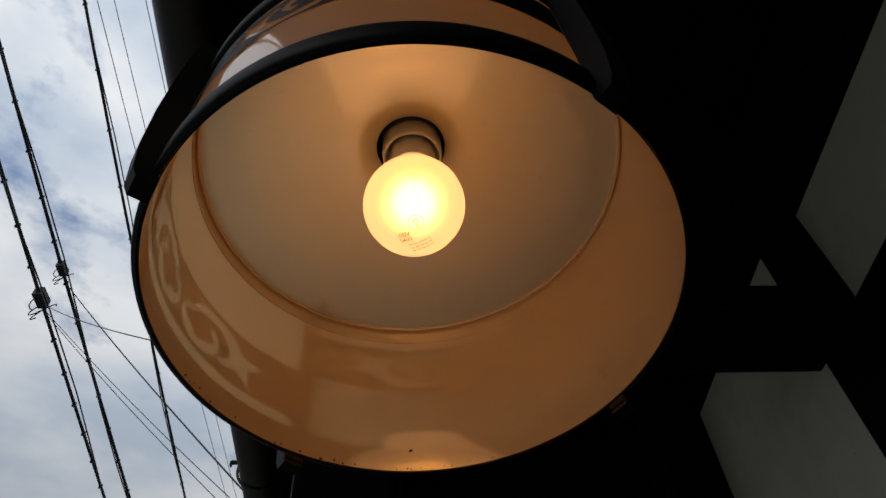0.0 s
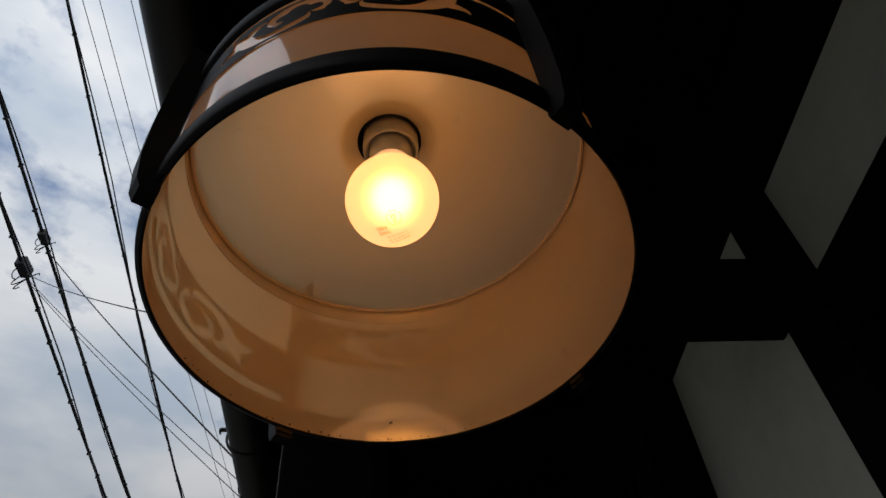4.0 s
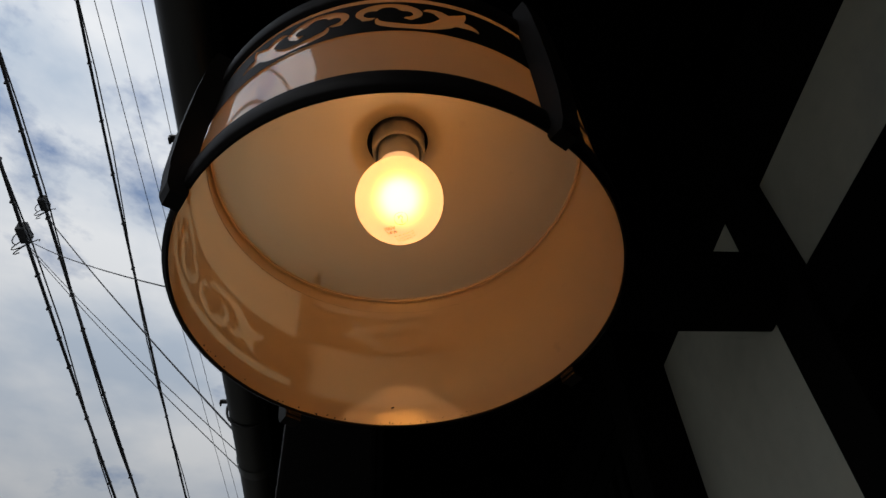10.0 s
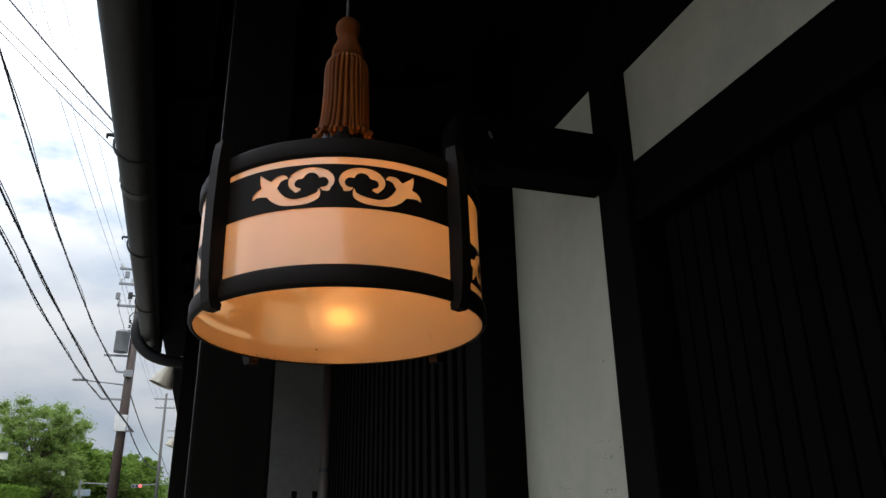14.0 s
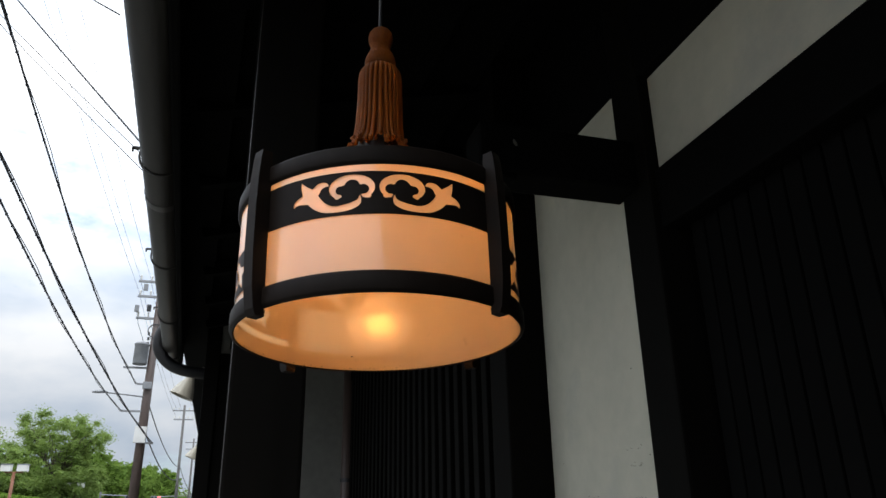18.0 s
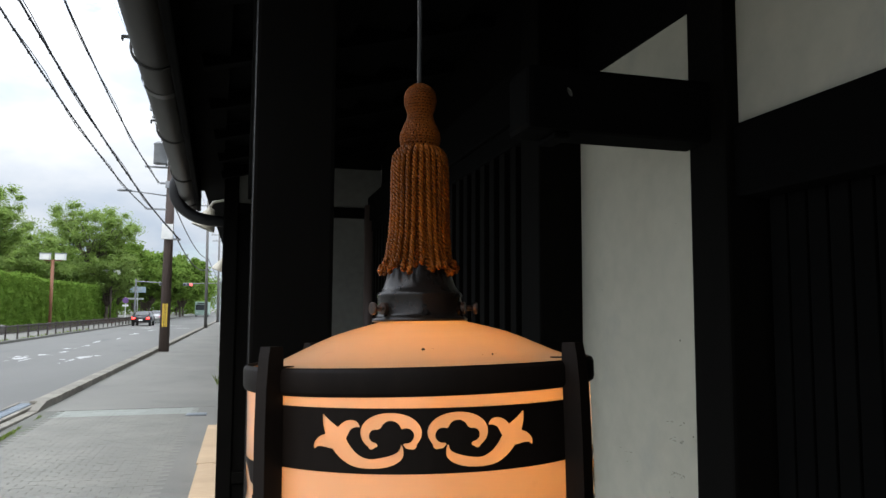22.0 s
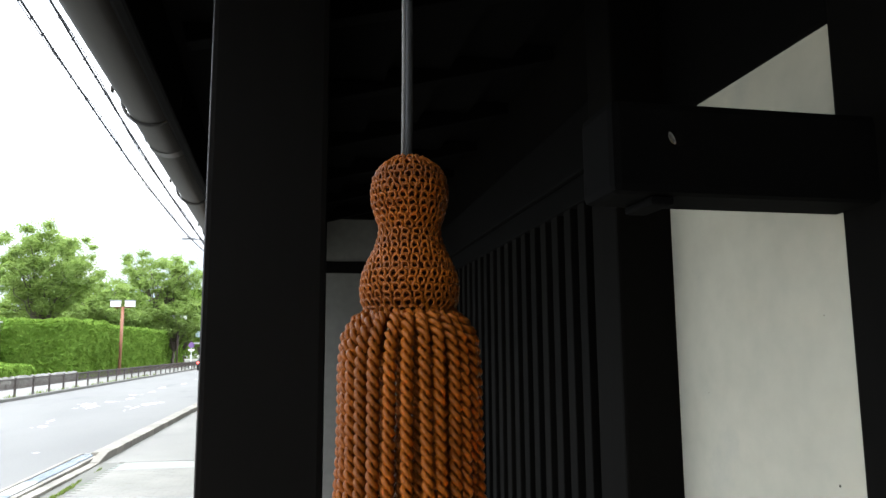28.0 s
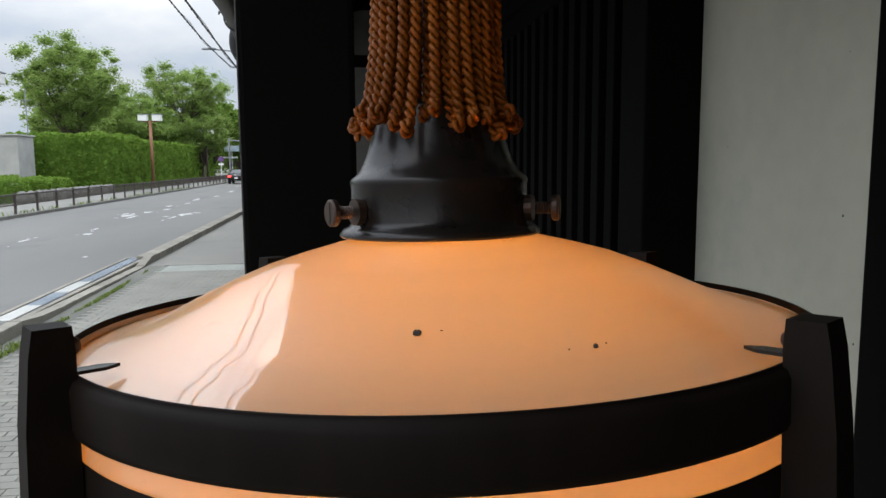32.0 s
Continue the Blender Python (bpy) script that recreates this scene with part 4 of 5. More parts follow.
# eave
timber("purlin", -0.138, -0.020, -3.6, 3.47, 2.46, 2.575, "heavy black purlin on the pillars", "beam", "timber_y")
EAVE_TURN = 2.1
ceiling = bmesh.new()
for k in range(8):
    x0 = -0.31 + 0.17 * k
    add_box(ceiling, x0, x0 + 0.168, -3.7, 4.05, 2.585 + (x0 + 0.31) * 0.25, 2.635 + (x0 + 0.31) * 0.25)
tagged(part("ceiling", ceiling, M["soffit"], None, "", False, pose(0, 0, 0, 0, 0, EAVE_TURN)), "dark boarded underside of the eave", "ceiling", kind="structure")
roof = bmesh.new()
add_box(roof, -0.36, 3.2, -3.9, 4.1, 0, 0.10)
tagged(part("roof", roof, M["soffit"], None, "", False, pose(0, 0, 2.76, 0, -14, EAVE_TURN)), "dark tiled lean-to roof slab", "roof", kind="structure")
rafter = mesh_of("rafter", box(-0.28, 0.85, -0.022, 0.022, -0.05, 0.0, 0.004), M["timber_y"])
for k in range(16):
    r = new("rafter", rafter)
    r.matrix_basis = pose(-0.01, -3.4 + 0.45 * k, 2.662, 0, -14.0, 0)
    tagged(r, "black rafter under the eave boards", "rafter", "rafters under the eave", "structure")
timber("eave_board", -0.285, -0.262, -3.7, 4.0, 2.45, 2.60, "black fascia board behind the gutter", "board", "timber_y").matrix_basis = pose(0, 0, 0, 0, 0, EAVE_TURN)
tagged(part("wall_back", box(0.80, 0.90, -3.7, 4.4, 0.0, 3.0), M["timber"]), "dark inner wall", "wall", kind="structure")

# gutter with brackets, outlet bend
gutter = empty("rain_gutter", "round dark brown rain gutter hung along the eave", "gutter", pose(-0.320, 0, 2.500, 0, 0, EAVE_TURN))
gp = []
for k in range(25):
    a = math.pi + math.pi * 1.28 * k / 24 - 0.44
    gp.append((0.052 * math.cos(a), 0.052 * math.sin(a)))
gb = bmesh.new()
ends = [[gb.verts.new((x * s, y, z * s)) for x, z in gp] for y, s in ((-3.6, 1), (4.0, 1))]
ins = [[gb.verts.new((x * 0.94, y, z * 0.94)) for x, z in gp] for y in (-3.6, 4.0)]
for k in range(24):
    gb.faces.new((ends[0][k], ends[0][k + 1], ends[1][k + 1], ends[1][k]))
    gb.faces.new((ins[0][k], ins[1][k], ins[1][k + 1], ins[0][k + 1]))
    for e, i in ((ends[0], ins[0]), (ends[1], ins[1])):
        gb.faces.new((e[k], i[k], i[k + 1], e[k + 1]))
gb.faces.new(ends[1])
part("trough", gb, M["gutter"], gutter, "", True)
hook = tube([(0.0565 * math.cos(math.pi + math.pi * 1.2 * k / 20 - 0.3), 0, 0.0565 * math.sin(math.pi + math.pi * 1.2 * k / 20 - 0.3)) for k in range(21)], 0.0035, 6)
add_box(hook, -0.074, -0.050, -0.007, 0.007, 0.018, 0.023, 0.001)
add_box(hook, -0.078, -0.073, -0.007, 0.007, 0.010, 0.022, 0.002)
hook_mesh = mesh_of("bracket", hook, M["gutter"])
joint_mesh = mesh_of("joint_sleeve", tube([(0, -0.02, 0), (0, 0.02, 0)], 0.0545, 24, None, False), M["gutter"], True)
for k in range(9):
    h = new("bracket", hook_mesh)
    h.parent, h.matrix_basis = gutter, pose(0, -2.80 + 0.815 * k, 0)
for y in (1.52, -0.7):
    h = new("joint_sleeve", joint_mesh)
    h.parent, h.matrix_basis = gutter, pose(0, y, 0)
bend = eased([(-0.440, 3.55, 2.630), (-0.487, 3.56, 2.602), (-0.518, 3.57, 2.552), (-0.522, 3.58, 2.485), (-0.493, 3.59, 2.427), (-0.438, 3.60, 2.382), (-0.363, 3.61, 2.358), (-0.288, 3.63, 2.353), (-0.200, 3.66, 2.357), (-0.10, 3.70, 2.36)], 4)
tagged(part("drain_bend", tube(bend, 0.032, 14), M["rubber"], None, "", True), "black corrugated drain bend from the gutter to the wall", "pipe")
tagged(part("wall_far", box(-0.262, 0.80, 3.56, 4.40, 0.0, 2.60), M["timber"]), "dark end wall of the building", "wall", kind="structure")

# bell-shaped outdoor lamps on the next facade


def bell_lamp(x, y, z):
    e = empty("wall_lamp", "cream bell-shaped lamp on a short bracket", "lamp", pose(x, y, z), "bell lamps on the facade")
    part("shade", revolve([(0.094, -0.095), (0.090, -0.075), (0.068, -0.015), (0.046, 0.03), (0.032, 0.058), (0.026, 0.075), (0, 0.078)], 28), M["cream"], e, "", True, pose(0, 0, 0, 0, 22, 0))
    part("neck", tube([(0.01, 0, 0.07), (0.04, 0, 0.12), (0.12, 0, 0.14), (0.25, 0, 0.12)], 0.012, 8), M["cream"], e, "", True)
    return e


bell_lamp(-0.44, 5.40, 2.59)
bell_lamp(-0.46, 9.6, 2.46)

# neighbours' facades, running on down the street
for k, (y0, y1, x, top) in enumerate(((4.4, 12.5, -0.262, 2.9), (12.5, 26.0, -0.42, 5.2), (26.0, 48.0, -0.52, 6.0), (48.0, 90.0, -0.8, 5.5))):
    hs = empty("townhouse", "weathered brown timber townhouse front", "house", group="houses along the pavement")
    part("wall", box(x, 8.0, y0 + 0.02, y1 - 0.02, -0.1, top), M["facade"], hs)
    part("roof", box(x - 0.25, 8.4, y0, y1, top, top + 0.25, 0.02), M["soffit"], hs)
    for j in range(int((y1 - y0) / 1.3)):
        part("board", box(x - 0.035, x, y0 + 0.3 + 1.3 * j, y0 + 0.42 + 1.3 * j, 0.0, top - 0.02), M["facade"], hs)

# ---- street ----
ROAD_Z = 0.10
tagged(part("ground", box(-1500, 1500, -900, 2200, -0.30, -0.06), M["earth"]), "dull open ground reaching the horizon", "ground", kind="structure")
rd = bmesh.new()
for k in range(60):
    add_box(rd, -11.20, -4.12, -40 + 10 * k, -30 + 10 * k, -0.05, ROAD_Z)
add_box(rd, -4.12, -3.95, 14.55, 560, -0.05, ROAD_Z)
add_box(rd, -4.12, -3.95, -40, 8.6, -0.05, ROAD_Z)
bmesh.ops.remove_doubles(rd, verts=rd.verts, dist=0.001)
tagged(part("road", rd, M["asphalt"]), "grey two-lane asphalt road, worn and patched", "road", kind="structure")
pavement = tagged(part("pavement", box(-3.62, 1.2, -20, 13.10, -0.05, -0.006), M["joint"]), "pavement of grey interlocking blocks", "pavement", kind="structure")
tagged(part("pavement_far", box(-3.62, 0.6, 13.95, 560, -0.05, 0.0), M["asphalt2"]), "plain worn asphalt pavement", "pavement", kind="structure")
tagged(part("gutter_edge", box(-3.62, -3.30, -20, 13.95, -0.05, -0.002), M["joint"]), "dirty strip along the kerb", "pavement", kind="structure")

tagged(part("pavement_edge", box(-1.005, 1.2, -20, 13.95, -0.05, -0.003), M["asphalt2"]), "plain asphalt strip between blocks and houses", "pavement", kind="structure")

rng = random.Random(11)


def kerb_stone(length):
    return mesh_of("kerb_stone", box(-0.16, 0.0, 0.004, length - 0.004, -0.05, 0.135, 0.018), M["kerb"])


kerb = empty("kerb", "weathered concrete kerb stones beside the road", "kerb", pose(-3.62, 0, 0), kind="structure")
ks = kerb_stone(0.6)
wide_stone = mesh_of("kerb_stone", box(-0.30, 0.0, 0.004, 0.596, -0.05, 0.135, 0.018), M["kerb"])
for k in range(-10, 130):
    y = 0.6 * k
    if 8.7 < y + 0.3 < 14.5:
        continue
    s = new("kerb_stone", wide_stone if y > 14 else ks)
    s.parent, s.matrix_basis = kerb, pose(rng.uniform(-0.004, 0.004), y, rng.uniform(-0.006, 0.004), 0, 0, rng.uniform(-0.3, 0.3))
part("kerb_run", box(-0.30, 0.0, 78, 560, -0.05, 0.135), M["kerb"], kerb)
# lowered stones by the drain and its ramped ends
for y, z0, z1 in ((8.4, 0.135, 0.075), (9.0, 0.075, 0.06), (13.8, 0.03, 0.135)):
    rb = box(-0.16, 0.0, 0.004, 0.596, -0.05, 0.0, 0.0)
    for v in rb.verts:
        if v.co.z > -0.04:
            v.co.z = z0 + (z1 - z0) * (v.co.y / 0.6)
    part("ramp_stone", rb, M["kerb"], kerb, "", False, pose(0, y, 0.002))
for k in range(7):
    part("low_stone", box(-0.16, 0.0, 9.604 + 0.6 * k, 10.196 + 0.6 * k, -0.05, 0.060 - 0.006 * k, 0.01), M["kerb"], kerb)

drain = empty("drain_cover", "pale concrete drain slabs holding blue-grey gratings beside the kerb", "drain", pose(-3.79, 0, 0), kind="structure")
for k in range(6):
    y0 = 8.7 + 0.97 * k
    part("slab", box(-0.36, -0.30, y0, y0 + 0.96, 0.0, ROAD_Z + 0.004, 0.006), M["kerb"], drain)
    part("slab", box(-0.085, -0.004, y0, y0 + 0.96, 0.0, 0.072, 0.006), M["kerb"], drain)
    if k in (1, 3, 4, 5) and k < 6:
        gr = bmesh.new()
        for j in range(24):
            add_box(gr, -0.298, -0.088, y0 + 0.012 + 0.039 * j, y0 + 0.034 + 0.039 * j, 0.03, 0.088)
        add_box(gr, -0.298, -0.088, y0, y0 + 0.95, 0.0, 0.05)
        part("grating", gr, M["grate"], drain, "blue-grey steel grating")
    else:
        part("slab", box(-0.298, -0.088, y0, y0 + 0.96, 0.0, 0.090, 0.006), M["concrete"], drain)
part("slab", box(-0.36, -0.004, 14.53, 14.60, 0.0, ROAD_Z, 0.004), M["concrete"], drain)

# weeds in the joint behind the kerb and by the fence
gv, gf = [], []


def blades(n, x0, x1, y0, y1, z, tall):
    for _ in range(n):
        x, y, h, a = rng.uniform(x0, x1), rng.uniform(y0, y1), tall * rng.uniform(0.35, 1.0), rng.uniform(0, 6.28)
        if noise.noise((x * 2, y * 0.9, 3.0)) < -0.12:
            continue
        w, dx, dy = 0.006 + h * 0.06, math.cos(a) * h * 0.6, math.sin(a) * h * 0.6
        i = len(gv)
        gv.extend([(x - math.sin(a) * w, y + math.cos(a) * w, z), (x + math.sin(a) * w, y - math.cos(a) * w, z), (x + dx * 0.6 + math.sin(a) * w * 0.7, y + dy * 0.6 - math.cos(a) * w * 0.7, z + h * 0.7), (x + dx, y + dy, z + h)])
        gf.extend([(i, i + 1, i + 2), (i, i + 2, i + 3)])


blades(2600, -3.44, -3.36, 3.0, 14.2, 0.0, 0.05)
blades(350, -3.58, -3.32, 3.0, 8.0, 0.0, 0.07)
blades(420, -0.74, -0.60, 18, 28, 0.0, 0.28)
blades(1000, -11.75, -11.42, 16, 60, 0.08, 0.28)
tagged(new("weeds", from_arrays("weeds", gv, gf, M["grass"])), "thin green weeds along kerb and fence", "weeds", kind="stuff")

# road paint, worn
pv, pf = [], []


def daub(cx, cy, sx, sy):
    i, n = len(pv), 14
    for k in range(n):
        a, r = 2 * math.pi * k / n, rng.uniform(0.6, 1.1)
        pv.append((cx + sx * r * math.cos(a), cy + sy * r * math.sin(a), ROAD_Z + 0.004))
    pf.append(tuple(range(i, i + n)))


for x, y, sx, sy in ((-7.6, 27.4, 0.35, 0.8), (-7.2, 26.6, 0.12, 1.0), (-7.9, 28.4, 0.14, 0.5), (-7.3, 29.2, 0.3, 0.4), (-7.0, 31.0, 0.25, 0.4), (-7.4, 33.5, 0.25, 0.5), (-7.1, 36, 0.16, 0.6), (-7.4, 40, 0.2, 1.2), (-7.0, 44, 0.12, 1.0),
                     (-5.6, 27.6, 0.35, 0.7), (-5.7, 26.0, 0.09, 0.9), (-5.3, 28.3, 0.2, 0.25), (-6.9, 21.5, 0.12, 0.4), (-6.6, 20.0, 0.16, 0.35), (-7.6, 18.5, 0.1, 0.5), (-7.5, 16.5, 0.08, 0.6), (-7.0, 15.2, 0.07, 0.35), (-5.0, 14.8, 0.07, 0.12),
                     (-7.2, 52, 0.2, 1.6), (-7.1, 60, 0.2, 2.0), (-5.4, 66, 1.2, 0.5), (-8.2, 66, 1.0, 0.5), (-7.0, 75, 1.6, 0.4)):
    daub(x, y, sx * 0.75, sy * 0.8)
    for j in range(3):
        daub(x + rng.uniform(-1.4, 1.4) * sx, y + rng.uniform(-1.6, 1.6) * sy, sx * rng.uniform(0.12, 0.4), sy * rng.uniform(0.12, 0.4))
tagged(new("road_marking", from_arrays("road_marking", pv, pf, M["paint"])), "flaking white road arrows and dashes", "marking", kind="structure")
cover = empty("drain_grate", "small slotted drain grating in the pavement", "grate", kind="structure")
part("frame", box(-1.07, -0.72, 12.75, 13.05, -0.004, 0.006, 0.002), M["dark_lens"], cover)
for k in range(9):
    part("slat", box(-1.055 + 0.037 * k, -1.035 + 0.037 * k, 12.765, 13.035, 0.006, 0.016, 0.002), M["grate"], cover)

# far side: kerb, walk, fence
tagged(part("kerb_far", box(-11.38, -11.20, -40, 560, -0.05, 0.22, 0.02), M["stone"]), "weathered far kerb", "kerb", kind="structure")
tagged(part("pavement_opposite", box(-16.0, -11.38, -40, 560, -0.05, 0.10), M["asphalt2"]), "pavement across the road", "pavement", kind="structure")
fence = empty("road_fence", "dark brown metal guard fence along the far pavement", "fence", pose(-11.62, 0, 0.10), kind="structure")
post = mesh_of("post", box(-0.04, 0.04, -0.04, 0.04, 0.0, 0.86, 0.008), M["fence"])
bal = bmesh.new()
for j in range(24):
    add_box(bal, -0.006, 0.006, 0.09 + 0.08 * j, 0.105 + 0.08 * j, 0.44, 0.76)
bal_mesh = mesh_of("balusters", bal, M["fence"])
rail = mesh_of("top_rail", box(-0.030, 0.030, 0.04, 1.96, 0.76, 0.82, 0.006), M["fence"])
low = mesh_of("low_rail", box(-0.018, 0.018, 0.04, 1.96, 0.40, 0.44, 0.004), M["fence"])
for k in range(46):
    y = 16 + 2.0 * k
    for nm, me in (("post", post), ("top_rail", rail), ("low_rail", low), ("balusters", bal_mesh)):
        o = new(nm, me)
        o.parent, o.matrix_basis = fence, pose(0, y, 0)


def leaf_cloud(name, centres, n, size, mat, seed, smooth_dir=0.4):
    """Many small leaf blades round the given clump centres (x, y, z, rx, ry, rz)."""
    r = np.random.default_rng(seed)
    cs = np.array(centres, float)
    which = r.choice(len(cs), n, p=(cs[:, 3] * cs[:, 4] + 0.01) / (cs[:, 3] * cs[:, 4] + 0.01).sum())
    d = r.normal(size=(n, 3))
    d /= np.linalg.norm(d, axis=1)[:, None]
    rad = np.abs(r.normal(0.0, 0.72, n))[:, None]
    p = cs[which, :3] + d * rad * cs[which, 3:6]
    a, b = r.normal(size=(n, 3)), r.normal(size=(n, 3))
    a[:, 2] *= smooth_dir
    a /= np.linalg.norm(a, axis=1)[:, None]
    b = np.cross(a, b)
    b /= np.linalg.norm(b, axis=1)[:, None]
    s = (size * r.uniform(0.55, 1.25, n))[:, None]
    v = np.stack([p - a * s, p + b * s * 0.42, p + a * s, p - b * s * 0.42], 1).reshape(-1, 3)
    f = np.arange(n * 4).reshape(-1, 4)
    return from_arrays(name, v.tolist(), f.tolist(), mat)


def limb(bm, p0, p1, r0, r1, r, sag=0.15):
    pts, n = [], 6
    for k in range(n + 1):
        q = Vector(p0).lerp(Vector(p1), k / n)
        q += Vector((r.uniform(-1, 1), r.uniform(-1, 1), 0.0)) * 0.04 * (Vector(p1) - Vector(p0)).length * (1 if 0 < k < n else 0)
        q.z += sag * math.sin(math.pi * k / n) * (Vector(p1) - Vector(p0)).length * 0.3
        pts.append(q)
    tube(pts, [r0 + (r1 - r0) * k / n for k in range(n + 1)], 7, bm)
    return pts


def tree(x, y, tall, wide, low, seed, mat="leaf", gaps=0.25, leaves=22000, size=0.16, z=0.1, bare=0.0):
    """A forked trunk, limbs out to clumps spread over an uneven crown, and small leaves round every clump."""
    r = random.Random(seed)
    t = empty("tree", "broad green roadside tree with spreading limbs", "tree", pose(x, y, z), "trees across the road")
    bm = bmesh.new()
    fork = low * 0.8
    trunk_top = (r.uniform(-0.2, 0.2), r.uniform(-0.2, 0.2), fork)
    limb(bm, (0, 0, -0.2), trunk_top, 0.22, 0.17, r, 0)
    mid, half = (low + tall) / 2, (tall - low) / 2
    clumps, n = [], 210
    for k in range(n):
        up = 1 - 2 * (k + 0.5) / n
        a = k * 2.39996 + r.uniform(-0.3, 0.3)
        s = math.sqrt(1 - up * up)
        f = r.uniform(0.42, 1.0) * (1 + 0.22 * noise.noise((seed, math.cos(a) * 1.5, up * 2)))
        if up < -0.35:
            f *= 0.8
        c = Vector((wide * s * math.cos(a) * f, wide * s * math.sin(a) * f, mid + half * up * f))
        if noise.noise((seed * 3.1, math.cos(a) * 2.2 * s, up * 2.6)) < -0.62 + gaps or r.random() < gaps * 0.3:
            continue
        rad = wide * r.uniform(0.07, 0.16)
        clumps.append((c.x, c.y, min(c.z, tall - rad * 0.4), rad, rad, rad * r.uniform(0.60, 0.88)))
        if k % 6 == 0 or (bare and k % 3 == 0):
            hub = Vector(trunk_top).lerp(c, 0.0) + Vector((0, 0, r.uniform(-0.3, 0.2)))
            pts = limb(bm, hub, c, 0.075 if c.z > mid else 0.055, 0.015, r, 0.45)
            for q in pts[3:6]:
                limb(bm, q, q + Vector((r.uniform(-1, 1), r.uniform(-1, 1), r.uniform(0.1, 0.9))) * wide * 0.2, 0.028, 0.008, r, 0.2)
    part("trunk", bm, M["bark"], t, "", True)
    cr = new("crown", leaf_cloud("crown", clumps, leaves, size, M[mat], seed))
    cr.parent = t
    return t


tree(-23.4, 70, 13.5, 5.2, 4.2, 1, "leaf", 0.14, 90000, 0.13)
tree(-17.4, 90, 13.8, 5.6, 6.8, 2, "leaf", 0.40, 46000, 0.13, bare=1)
tree(-21.5, 82, 9.2, 4.4, 3.0, 3, "leaf", 0.05, 46000, 0.17)
tree(-15.2, 88, 8.6, 3.6, 2.4, 17, "leaf", 0.05, 30000, 0.17)
tree(-16.0, 100, 10.4, 5.2, 2.6, 4, "leaf2", 0.1, 30000, 0.26)
tree(-13.6, 112, 10.2, 4.8, 2.2, 5, "leaf2", 0.1, 28000, 0.28)
tree(-12.6, 126, 10.8, 4.8, 2.2, 6, "leaf2", 0.1, 26000, 0.30)
tree(-11.6, 142, 11.6, 5.0, 2.2, 7, "leaf2", 0.1, 24000, 0.32)
tree(-30.0, 92, 10.6, 6.0, 3.0, 8, "leaf", 0.1, 24000, 0.26)
tree(-24.0, 104, 10.6, 6.5, 2.6, 9, "leaf2", 0.1, 26000, 0.28)
tree(-33.5, 66, 6.4, 4.6, 3.0, 10, "leaf", 0.2, 16000, 0.22)
tree(-19.5, 120, 11.0, 5.6, 2.4, 12, "leaf2", 0.1, 20000, 0.32)
tree(-12.5, 160, 12.4, 5.6, 2.2, 13, "leaf2", 0.1, 18000, 0.38)
tree(-17.5, 140, 11.0, 6.0, 1.6, 14, "leaf2", 0.0, 18000, 0.38)
tree(-15.5, 178, 12.0, 7.0, 1.4, 15, "leaf2", 0.0, 16000, 0.45)
tree(-22.0, 160, 12.0, 7.0, 1.4, 16, "leaf2", 0.0, 14000, 0.45)


woods = [(-62 + 53 * ((k * 0.618) % 1.0), 205 + 34 * ((k * 0.377) % 1.0), 1.2 + 8.6 * ((k * 0.271) % 1.0), 3.4, 3.4, 2.2) for k in range(130)]
tagged(new("far_woods", leaf_cloud("far_woods", woods, 60000, 0.5, M["leaf2"], 77)), "dark green woods far down the road", "woods", kind="stuff")


def hedge(name, x0, x1, y0, y1, top, n, size, seed, label):
    """A clipped hedge: a dark core under a skin of small leaves on every face."""
    e = empty(name, label, "hedge")
    core = box(x0 + 0.35, x1 - 0.35, y0 + 0.35, y1 - 0.35, 0.0, top - 0.35)
    part("core", core, M["leaf2"], e)
    r = np.random.default_rng(seed)
    lx, ly = x1 - x0, y1 - y0
    areas = np.array([ly * top, lx * top, lx * ly])
    face = r.choice(3, n, p=areas / areas.sum())
    u, v = r.uniform(0, 1, n), r.uniform(0, 1, n)
    p = np.empty((n, 3))
    p[:, 0] = np.where(face == 0, x1, x0 + u * lx)
    p[:, 1] = np.where(face == 0, y0 + u * ly, np.where(face == 1, y0, y0 + v * ly))
    p[:, 2] = np.where(face == 2, top, v * top)
    for k in range(n):
        w = 0.55 * noise.noise((p[k, 0] * 0.6, p[k, 1] * 0.6, p[k, 2] * 0.8)) + 0.25 * noise.noise((p[k, 0] * 2, p[k, 1] * 2, p[k, 2] * 2))
        p[k, 0 if face[k] == 0 else (1 if face[k] == 1 else 2)] += (w * 0.55 - 0.1 * r.random()) * (1 if face[k] != 1 else -1)
    a, b = r.normal(size=(n, 3)), r.normal(size=(n, 3))
    a /= np.linalg.norm(a, axis=1)[:, None]
    b = np.cross(a, b)
    b /= np.linalg.norm(b, axis=1)[:, None]
    s = (size * r.uniform(0.5, 1.3, n))[:, None]
    vv = np.stack([p - a * s, p + b * s * 0.5, p + a * s, p - b * s * 0.5], 1).reshape(-1, 3)
    o = new("leaves", from_arrays("leaves", vv.tolist(), np.arange(n * 4).reshape(-1, 4).tolist(), M["hedge"]))
    o.parent = e
    return e


